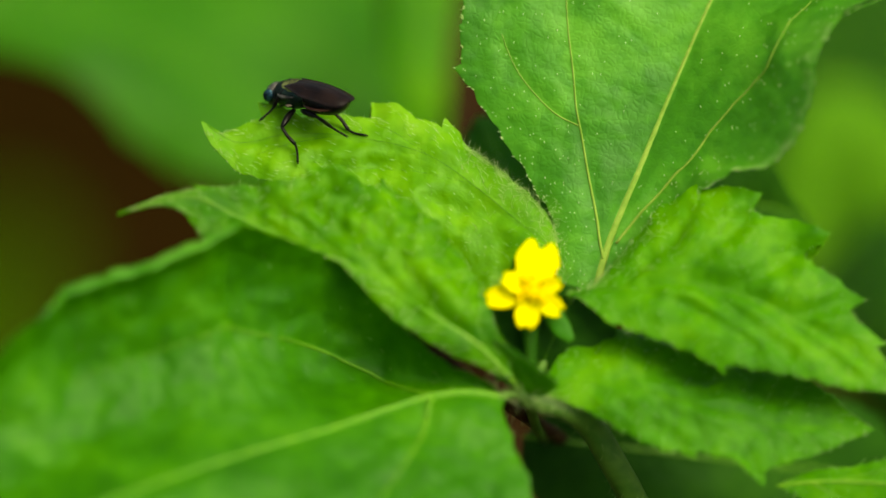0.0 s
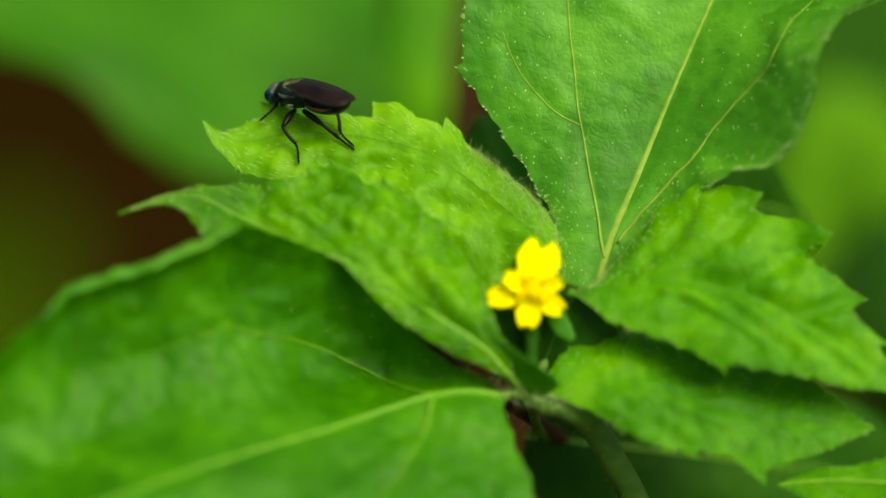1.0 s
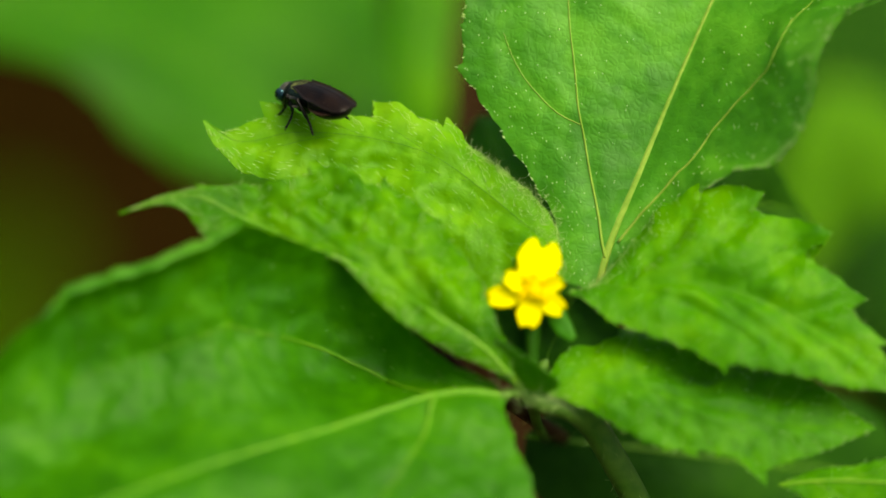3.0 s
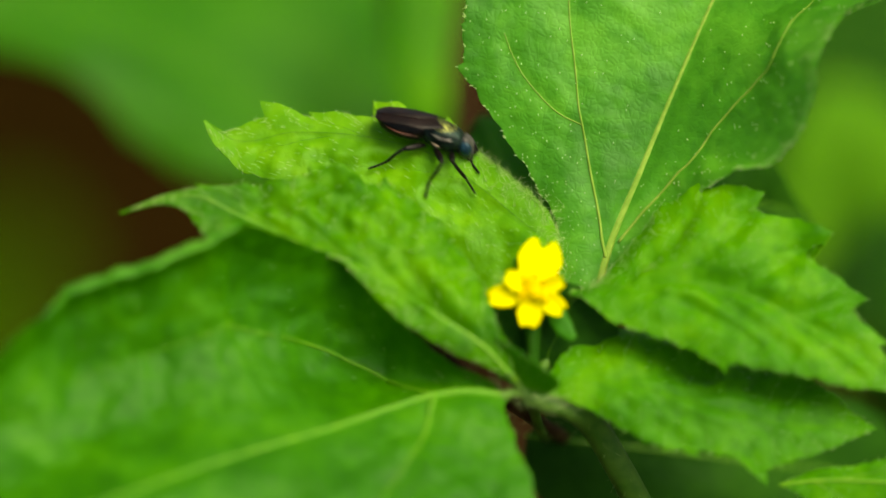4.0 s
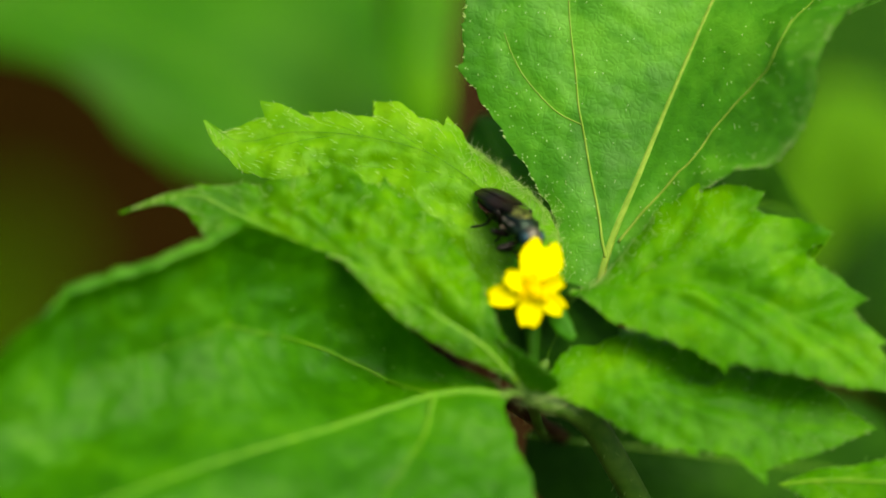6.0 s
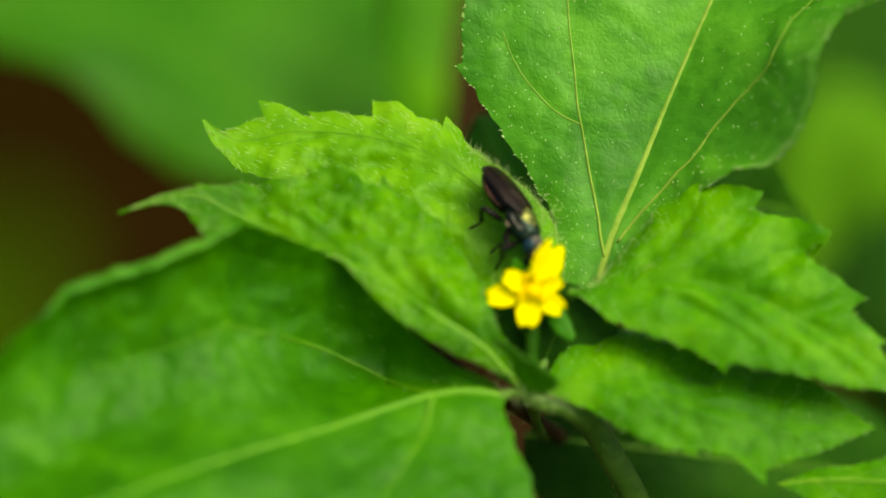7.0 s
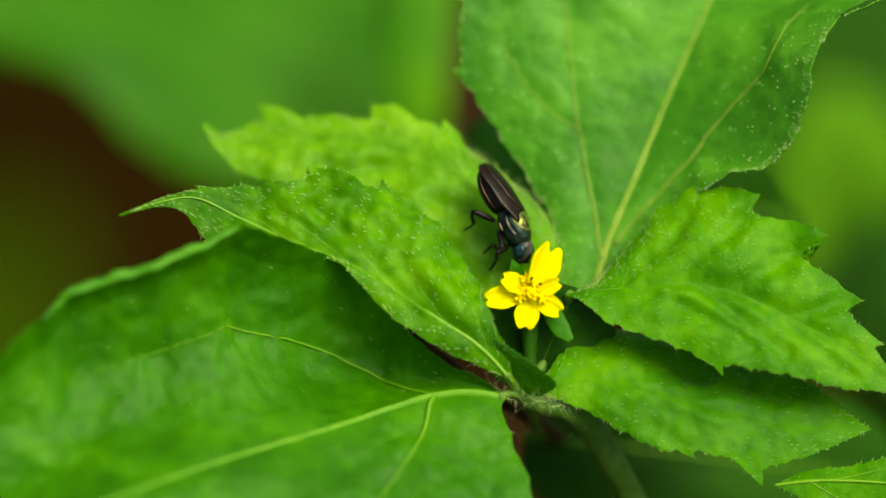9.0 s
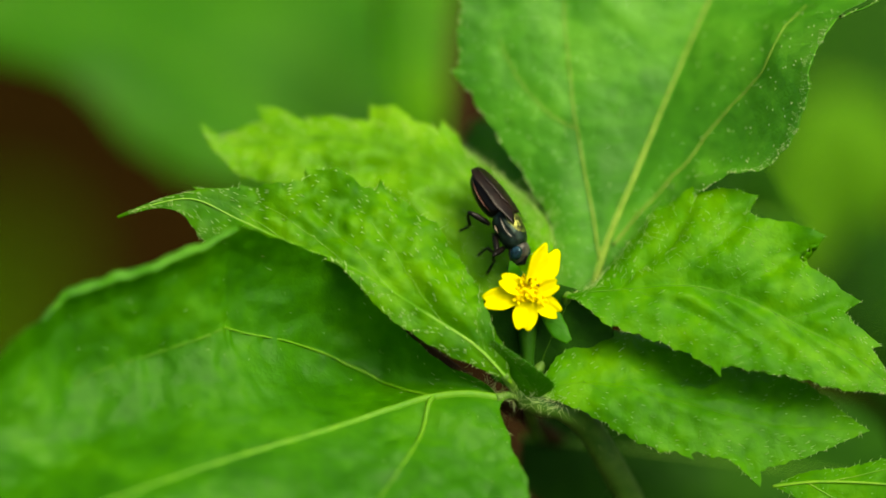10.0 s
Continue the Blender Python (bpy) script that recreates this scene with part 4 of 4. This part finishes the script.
# ---- neighbouring plants, out of focus ----
NEIGHBOURS = [
    ("backdrop_leaf", "neighbour plant with one broad mid-green leaf", (60, 150, 0)),
    ("pale_leaf", "neighbour plant with a narrow pale green leaf", (5, 130, 0)),
    ("sunlit_leaf", "neighbour plant with a broad leaf, sunlight put into its green", (60, 160, 0)),
    ("side_leaf", "neighbour plant with a drooping leaf, shade put into its green", (90, 120, 0)),
    ("far_leaf", "neighbour plant with a leaf, shade put into its deep green", (80, 240, 0)),
    ("low_leaf", "low neighbour plant with an olive leaf, deep shade put into its colour", (-60, 160, 0)),
]
for k, (name, label, foot) in enumerate(NEIGHBOURS):
    a = vec(LEAVES[name]["mid"][0])
    other = thing("neighbour_plant", foot, label, "plant", group="plants behind the flower")
    leaf(name, other, "", 40 + k)
    part("stem", tube(curve([a + (vec(LEAVES[name]["mid"][1]) - a) * 0.05, a * 0.8 + vec(foot) * 0.2 + (0, 6, 0), vec(foot) - (0, 0, 12)], np.linspace(0, 1, 60)), np.linspace(0.9, 2.4, 60), 12), STEM_RED if k in (0, 1) else STEM, other)
    if name == "pale_leaf":
        part("side_stem", tube(curve([(0.8, 67.1, 284.2), (1.4, 62.4, 277.5), (2, 59.4, 271.5), (3.4, 56.3, 261.9), vec(foot) + (3, 2, -8)], np.linspace(0, 1, 60)), np.linspace(1.5, 2.4, 60), 12), STEM_RED, other, "reddish-brown blurred stem")

# ---- the fly ----
# body space: millimetres, +x ahead, +y to its left, z up from the ground
FLY_WAY = [
    (0, pose(-0.01185, 0.01367, 0.30420, 5.5, 14.3, 142.6)),
    (2.7, pose(-0.01186, 0.01363, 0.30414, 5.5, 14.3, 142.6)),
    (3.0, pose(-0.01130, 0.01345, 0.30408, 3.7, 14.3, 131.8)),
    (3.2, pose(-0.00949, 0.01296, 0.30394, -2.3, 13.6, 92.1)),
    (3.4, pose(-0.00755, 0.01275, 0.30398, -7.8, 11.6, 49.9)),
    (3.6, pose(-0.00574, 0.01286, 0.30420, -12.7, 8.2, 11.4)),
    (3.8, pose(-0.00490, 0.01297, 0.30433, -14.7, 6.2, -4.4)),
    (3.9, pose(-0.00267, 0.01229, 0.30367, -14.2, 7.3, -5.1)),
    (4.0, pose(-0.00098, 0.01080, 0.30209, -12.9, 15.5, -11.2)),
    (4.1, pose(0.00061, 0.00967, 0.30075, -12.8, 20.7, -15.4)),
    (4.2, pose(0.00173, 0.00853, 0.30006, -13.0, 27.0, -20.9)),
    (4.3, pose(0.00255, 0.00770, 0.29953, -12.3, 26.9, -20.8)),
    (4.5, pose(0.00421, 0.00700, 0.29920, -11.3, 25.7, -19.7)),
    (4.6, pose(0.00458, 0.00631, 0.29868, -13.0, 31.5, -25.4)),
    (4.7, pose(0.00558, 0.00571, 0.29835, -6.2, 23.6, -40.3)),
    (4.8, pose(0.00617, 0.00410, 0.29796, -15.9, 8.8, -55.7)),
    (5.0, pose(0.00599, 0.00371, 0.29781, -16.1, 8.0, -55.7)),
    (5.4, pose(0.00602, 0.00365, 0.29802, -16.1, 3.2, -54.6)),
    (5.55, pose(0.00630, 0.00346, 0.29782, -13.9, 0.5, -54.0)),
    (5.75, pose(0.00579, 0.00327, 0.29805, -17.7, -4.4, -59.8)),
    (6.3, pose(0.00569, 0.00314, 0.29835, -21.9, 6.5, -61.4)),
    (6.8, pose(0.00543, 0.00326, 0.29882, -28.8, 21.2, -58.6)),
    (7.1, pose(0.00509, 0.00319, 0.29927, -34.6, 31.3, -56.5)),
    (7.5, pose(0.00461, 0.00315, 0.29945, -39.2, 39.6, -58.0)),
    (8, pose(0.00443, 0.00319, 0.29949, -38.0, 39.9, -56.3)),
    (9, pose(0.00442, 0.00318, 0.29948, -37.8, 39.6, -55.9)),
    (9.5, pose(0.00432, 0.00310, 0.29939, -36.8, 38.6, -54.4)),
    (10, pose(0.00421, 0.00305, 0.29934, -36.3, 37.6, -53.6)),
]
# feet in the body's own space, millimetres: seconds, forward, left, up
FEET_LEFT_FRONT = [
    (0, 2.3, 2.6, 0.5), (2.7, 2.4, 2.6, 0.5), (3.0, 2.7, 1.7, -0.0), (3.6, 2.7, 1.7, -0.0), (3.8, 5.7, -0.0, 0.3), (3.9, 4.8, -1.0, -0.5),
    (4.0, 4.3, -1.2, 0.5), (4.1, 3.8, -1.1, 1.4), (4.2, 3.9, -0.8, 2.0), (4.3, 4.5, -0.9, 2.0), (4.5, 4.9, -0.9, 2.0), (4.6, 2.7, 1.7, 0.0),
    (10, 2.7, 1.7, -0.0),
]
FEET_LEFT_MID = [
    (0, -1.6, 3.0, -2.7), (2.7, -1.5, 3.0, -2.7), (3.0, 0.2, 2.5, -0.0), (10, 0.2, 2.5, 0.0),
]
FEET_LEFT_HIND = [
    (0, -4.2, -0.7, -1.4), (0.2, -5.2, -1.2, -2.3), (0.4, -4.9, -0.9, -2.6), (1.0, -4.9, -0.7, -2.7), (1.6, -4.7, -0.7, -2.6), (2.2, -4.8, -0.8, -2.4),
    (2.5, -4.6, -0.9, -2.1), (2.7, -4.4, -0.9, -2.0), (3.0, -2.8, 2.0, 0.0), (10, -2.8, 2.0, -0.0),
]
FEET_RIGHT_FRONT = [
    (0, 2.7, -1.7, 0.0), (3.6, 2.7, -1.7, 0.0), (3.8, 2.4, -2.2, -2.4), (3.9, 3.2, -2.7, -2.4), (4.0, 4.5, -2.5, -0.8), (4.1, 3.1, -3.1, -0.7),
    (4.2, 4.1, -2.6, 0.3), (4.3, 3.7, -2.6, 0.3), (4.5, 4.0, -2.9, -0.1), (4.6, 3.6, -2.3, 0.7), (4.7, 3.4, -1.4, 0.5), (4.8, 1.4, 0.5, -0.7),
    (5.0, 1.3, 0.4, -0.8), (5.4, 1.3, 0.3, -0.8), (5.55, 0.8, 0.2, -0.7), (5.75, 1.1, 0.7, -0.5), (6.3, 1.2, -0.1, -1.2), (6.8, 1.7, -0.7, -1.9),
    (7.1, 2.2, -0.3, -2.0), (7.5, 2.6, -0.2, -1.6), (8, 2.6, -0.3, -1.7), (9, 2.6, -0.2, -1.5), (9.5, 2.6, -0.3, -1.6), (10, 2.6, -0.3, -1.5),
]
FEET_RIGHT_MID = [
    (0, 0.2, -2.5, -0.0), (3.6, 0.2, -2.5, 0.0), (3.8, 0.6, -2.6, -2.9), (3.9, -1.1, -2.7, -2.8), (4.0, 0.7, -3.4, -2.3), (4.1, 0.6, -2.9, -1.0),
    (4.2, -0.0, -2.4, -0.7), (4.3, -1.1, -1.8, -0.5), (4.5, 0.3, -2.3, -0.6), (4.6, 0.2, -2.2, -0.5), (4.7, 0.6, -2.8, -0.4), (4.8, -0.3, -2.1, -0.6),
    (5.0, -0.8, -1.2, -0.8), (5.4, -0.8, -1.1, -0.8), (5.55, -1.4, -1.1, -0.3), (5.75, -1.5, -0.4, -0.2), (6.3, -0.9, -0.7, -0.8), (6.8, -0.1, -0.6, -1.5),
    (7.1, 0.5, -0.1, -1.8), (7.5, 1.0, 0.2, -1.6), (8, 1.0, 0.2, -1.5), (9, 1.0, 0.2, -1.5), (9.5, 0.8, 0.1, -1.7), (10, 0.8, 0.1, -1.6),
]
FEET_RIGHT_HIND = [
    (0, -5.4, -2.6, -2.2), (0.2, -5.1, -2.3, -2.3), (0.4, -4.1, -1.3, -1.5), (0.8, -4.3, -1.0, -1.9), (1.0, -4.4, -1.0, -2.3), (1.2, -4.1, -1.0, -1.8),
    (1.4, -4.6, -1.4, -1.9), (1.6, -4.2, -1.1, -1.7), (1.8, -4.6, -1.0, -2.1), (2.0, -4.7, -1.8, -1.7), (2.2, -3.9, -0.9, -1.7), (2.5, -3.6, -1.5, -1.0),
    (2.7, -3.9, -1.7, -1.1), (3.0, -2.8, -2.0, 0.0), (3.6, -2.8, -2.0, -0.0), (3.8, -4.4, -1.9, -2.5), (3.9, -3.0, -2.5, -2.8), (4.0, -4.6, -2.1, -2.0),
    (4.1, -2.1, -2.2, -1.0), (4.2, -3.4, -1.7, -1.1), (4.3, -2.7, -1.2, -0.3), (4.5, -4.2, -2.0, -1.6), (4.6, -2.7, -1.8, -1.1), (4.7, -2.9, -2.9, -0.5),
    (4.8, -3.6, -3.1, -0.1), (5.0, -3.7, -2.7, 0.2), (5.4, -3.2, -2.5, 0.2), (5.55, -2.9, -2.2, 0.6), (5.75, -2.8, -2.3, 0.5), (6.3, -2.9, -2.0, -0.5),
    (6.8, -2.5, -1.1, -1.7), (7.1, -2.1, -0.2, -2.2), (7.5, -1.6, 0.2, -2.5), (8, -1.6, 0.2, -2.6), (9, -1.6, 0.3, -2.3), (9.5, -1.8, 0.3, -2.1),
    (10, -1.9, 0.3, -2.1),
]
fly = thing("fly", (0, 0, 0), "small shiny black fly with dark brown folded wings", "fly")

part("thorax", body_of_rings(curve_rows([(-1.5, 2.3, 0.25, 0.3, 2), (-1.3, 2.25, 0.8, 0.75, 2.1), (-0.6, 2.15, 1.2, 1.1, 2.2), (0.3, 2.15, 1.32, 1.18, 2.3), (1.2, 2.15, 1.25, 1.12, 2.3), (1.9, 2.1, 1.0, 0.92, 2.1), (2.3, 2.05, 0.45, 0.5, 2)], 26), 26), SIDE, fly)
part("back_plate", body_of_rings(curve_rows([(-1.45, 2.6, 0.2, 0.2, 2), (-1.2, 2.62, 0.66, 0.46, 2), (-0.4, 2.6, 1.08, 0.8, 2.1), (0.4, 2.56, 1.16, 0.87, 2.1), (1.2, 2.5, 1.04, 0.79, 2.1), (1.8, 2.38, 0.56, 0.54, 2)], 22), 22), THORAX, fly, "metallic bronze-green back plate")
for s in (1, -1):
    part("shoulder", joined([tube(curve([(1.5, s * 0.86, 2.6), (0.9, s * 1.24, 2.4), (0.1, s * 1.35, 2.38), (-0.6, s * 1.22, 2.42)], np.linspace(0, 1, 16)), [0.06, 0.17, 0.2, 0.16, 0.06], 10, 0.7)]), PLATE, fly, "dull grey shoulder ridge")
    part("side_spot", tube([(-0.35, s * 1.25, 1.66), (0.0, s * 1.38, 1.64), (0.4, s * 1.33, 1.62)], [0.06, 0.2, 0.06], 8, 0.6), PALE, fly, "pale spot on the side")
part("abdomen", body_of_rings(curve_rows([(-1.0, 2.1, 0.7, 0.7, 2), (-1.6, 2.0, 1.2, 0.95, 2.2), (-2.6, 1.92, 1.4, 1.05, 2.3), (-3.6, 1.88, 1.4, 1.0, 2.3), (-4.6, 1.9, 1.15, 0.82, 2.2), (-5.2, 1.95, 0.75, 0.5, 2), (-5.45, 2.0, 0.15, 0.15, 2)], 30), 24), SHELL, fly)
for s in (1, -1):
    part("abdomen_side", tube(curve([(-1.6, s * 1.27, 1.87), (-2.6, s * 1.52, 1.78), (-3.6, s * 1.52, 1.76), (-4.6, s * 1.22, 1.82)], np.linspace(0, 1, 20)), [0.04, 0.13, 0.15, 0.12, 0.04], 8, 0.6), BELLY, fly, "reddish-brown glossy band")

head = part("head", body_of_rings(curve_rows([(1.85, 2.05, 0.3, 0.35, 2), (2.05, 2.02, 0.85, 0.85, 2), (2.4, 1.95, 1.02, 0.98, 2.1), (2.8, 1.82, 0.92, 0.95, 2.1), (3.12, 1.65, 0.62, 0.8, 2), (3.34, 1.55, 0.26, 0.4, 2)], 20), 22), PLATE, fly)
for s in (1, -1):
    part("eye", body_of_rings([(2.58 + 0.55 * math.sin(a), 2.0 - 0.1 * math.sin(a), 0.37 * math.cos(a) + 0.01, 0.6 * math.cos(a) + 0.01, 2.1) for a in np.linspace(-1.5, 1.5, 15)], 20), EYE, head, "large blue-green compound eye").location = (0, s * 0.82 * MM, 0)
    part("antenna", tube(curve([(3.2, s * 0.18, 1.95), (3.5, s * 0.22, 1.85), (3.62, s * 0.25, 1.6)], np.linspace(0, 1, 10)), [0.07, 0.1, 0.1, 0.03], 8), SHELL, head)
part("proboscis", tube(curve([(3.0, 0, 1.1), (3.2, 0, 0.75), (3.3, 0, 0.4), (3.4, 0, 0.25)], np.linspace(0, 1, 14)), [0.3, 0.22, 0.2, 0.26, 0.2], 10), SHELL, head, "short black mouthpart")
part("face", tube(curve([(3.1, 0, 2.4), (3.35, 0, 1.9), (3.3, 0, 1.4), (3.1, 0, 1.05)], np.linspace(0, 1, 14)), [0.2, 0.28, 0.3, 0.24], 10, 0.7), SHELL, head)


def wing(s):
    """A folded wing: a long thin curved plate that lies over the abdomen."""
    n, m = 30, 10
    top, low = [], []
    for i in range(n + 1):
        u = i / n
        x = -0.45 - 5.25 * (1 - (1 - u) ** 1.25)
        half = 1.24 * min(1, 0.45 + u * 2.2) * max(1 - max(0, (u - 0.5) / 0.5) ** 2.6, 0) ** 0.5 + 0.01
        mid = s * (0.50 - 0.25 * u)
        for j in range(m + 1):
            v = 2 * j / m - 1
            y = mid + half * v
            z = 3.46 - 0.29 * u - 1.0 * u**2.4 - (0.34 + 0.1 * u) * max(0, abs(y) - 0.3) ** 1.6 + 0.008 * math.sin(u * 17) * math.sin(v * 4) + (0.06 if s > 0 else 0.0)
            ahead = x + 0.9 * max(0, s * v) * (1 - u) ** 3
            top.append((ahead, y, z))
            low.append((ahead, y, z - 0.05))
    k, o, faces = m + 1, len(top), []
    for i in range(n):
        for j in range(m):
            a = i * k + j
            faces += [(a, a + 1, a + k + 1, a + k), (o + a, o + a + k, o + a + k + 1, o + a + 1)]
        for a in (i * k, i * k + m):
            faces.append((a, a + k, o + a + k, o + a))
    for j in range(m):
        faces.append((j, o + j, o + j + 1, j + 1))
        a = n * k + j
        faces.append((a, a + 1, o + a + 1, o + a))
    return top, low, faces, k, n


for s in (1, -1):
    top, low, faces, k, n = wing(s)
    blade = part("wing", (top + low, faces), WING, fly, "dark brown smoky wing folded over the abdomen")
    for col in (3, 7):
        line = [vec(top[i * k + col]) + (0, 0, 0.01) for i in range(1, n - 2)]
        part("wing_vein", tube(line, [0.014, 0.012, 0.01], 5), WING_VEIN, blade)

# short stiff bristles on back and abdomen
rng = np.random.default_rng(9)
roots, ways, lengths = [], [], []
for k in range(90):
    a, x = rng.uniform(-2.6, 2.6), rng.uniform(-4.8, 1.6)
    w, h = (1.5, 1.3) if x > -1.2 else (1.55, 1.15)
    roots.append(vec((x, w * 0.97 * math.sin(a), 2.1 + h * 0.97 * math.cos(a))))
    ways.append(vec((-0.7, math.sin(a), math.cos(a))))
    lengths.append(rng.uniform(0.2, 0.42))
part("bristles", hair_mesh(roots, ways, lengths, 0.013), SHELL, fly, "short stiff black bristles", kind="stuff")

FEMUR, SHIN = 2.1, 3.3


def femur():
    return tube([(0, 0, 0), (0.5, 0, 0.05), (1.2, 0, 0.06), (1.8, 0, 0.02), (FEMUR, 0, 0)], [0.18, 0.27, 0.29, 0.22, 0.15], 10)


def lower_leg():
    """Shin and jointed foot in one piece, bent at the ankle."""
    drop = 0.5
    shin = tube(curve([(0, 0, 0), (0.8, 0, -0.12), (1.75, 0, -drop)], np.linspace(0, 1, 12)), [0.14, 0.15, 0.16, 0.17], 9)
    foot = [shin]
    toe = curve([(1.75, 0, -drop), (2.3, 0, -drop * 0.85), (2.85, 0, -drop * 0.42), (SHIN, 0, 0)], np.linspace(0, 1, 11))
    for k in range(5):
        foot.append(tube(toe[2 * k:2 * k + 3], [0.08, 0.12, 0.09], 8))
    for s in (1, -1):
        foot.append(tube([(SHIN, 0, 0), (SHIN + 0.12, s * 0.08, 0.05), (SHIN + 0.2, s * 0.1, -0.03)], [0.05, 0.04, 0.015], 5))
    return joined(foot)


HIPS = {"front": (1.6, 0.5, 1.05), "mid": (0.1, 0.6, 0.95), "hind": (-0.8, 0.6, 1.0)}
FEET = {("left", "front"): FEET_LEFT_FRONT, ("left", "mid"): FEET_LEFT_MID, ("left", "hind"): FEET_LEFT_HIND,
        ("right", "front"): FEET_RIGHT_FRONT, ("right", "mid"): FEET_RIGHT_MID, ("right", "hind"): FEET_RIGHT_HIND}
legs = {}
for side, pair in FEET:
    hip = part("leg", femur(), SHELL, fly)
    shin = part("lower_leg", lower_leg(), SHELL, hip)
    legs[side, pair] = (hip, shin)


def turn_to(ahead, up):
    x = Vector(ahead).normalized()
    z = Vector(up) - x * Vector(up).dot(x)
    z.normalize()
    y = z.cross(x)
    return Matrix((x, y, z)).transposed()


def bend(hip_at, foot_at, side, pair):
    """The turns of femur and lower leg that bring the foot to its place, knee up and outwards."""
    h, f = Vector(hip_at), Vector(foot_at)
    gap = f - h
    far = min(max(gap.length, abs(SHIN - FEMUR) + 0.15), FEMUR + SHIN - 0.05)
    way = gap.normalized()
    knee_to = Vector(({"front": 0.1, "mid": 0.7, "hind": -0.4}[pair], (1 if side == "left" else -1) * 0.9, 0.1 if pair == "front" else 0.8))
    knee_to = (knee_to - way * knee_to.dot(way)).normalized()
    along = (FEMUR**2 - SHIN**2 + far**2) / (2 * far)
    high = math.sqrt(max(FEMUR**2 - along**2, 0))
    knee = h + way * along + knee_to * high
    upper = turn_to(knee - h, knee_to)
    lower = turn_to(h + way * far - knee, knee_to)
    a = Matrix.Translation(h * MM) @ upper.to_4x4()
    b = Matrix.Translation((FEMUR * MM, 0, 0)) @ (upper.inverted() @ lower).to_4x4()
    return a, b


def motions():
    walk(fly, FLY_WAY)
    for (side, pair), rows in FEET.items():
        hip, shin = legs[side, pair]
        x, y, z = HIPS[pair]
        bends = [(t, *bend((x, y if side == "left" else -y, z), (a, b, c), side, pair)) for t, a, b, c in rows]
        walk(hip, [(t, a) for t, a, _ in bends])
        walk(shin, [(t, b) for t, _, b in bends])
    # the fly's head pushes the largest petal aside
    angle, _, _, _, rise, twist, lift = RAYS[0]
    still, pushed = face_pose(angle, rise, twist, 0.65, lift), face_pose(angle - 16, rise + 4, 50, 0.7, lift + 0.2)
    walk(rays[0], [(0, still), (5.8, still), (6.6, pushed), (10, pushed)])


motions()
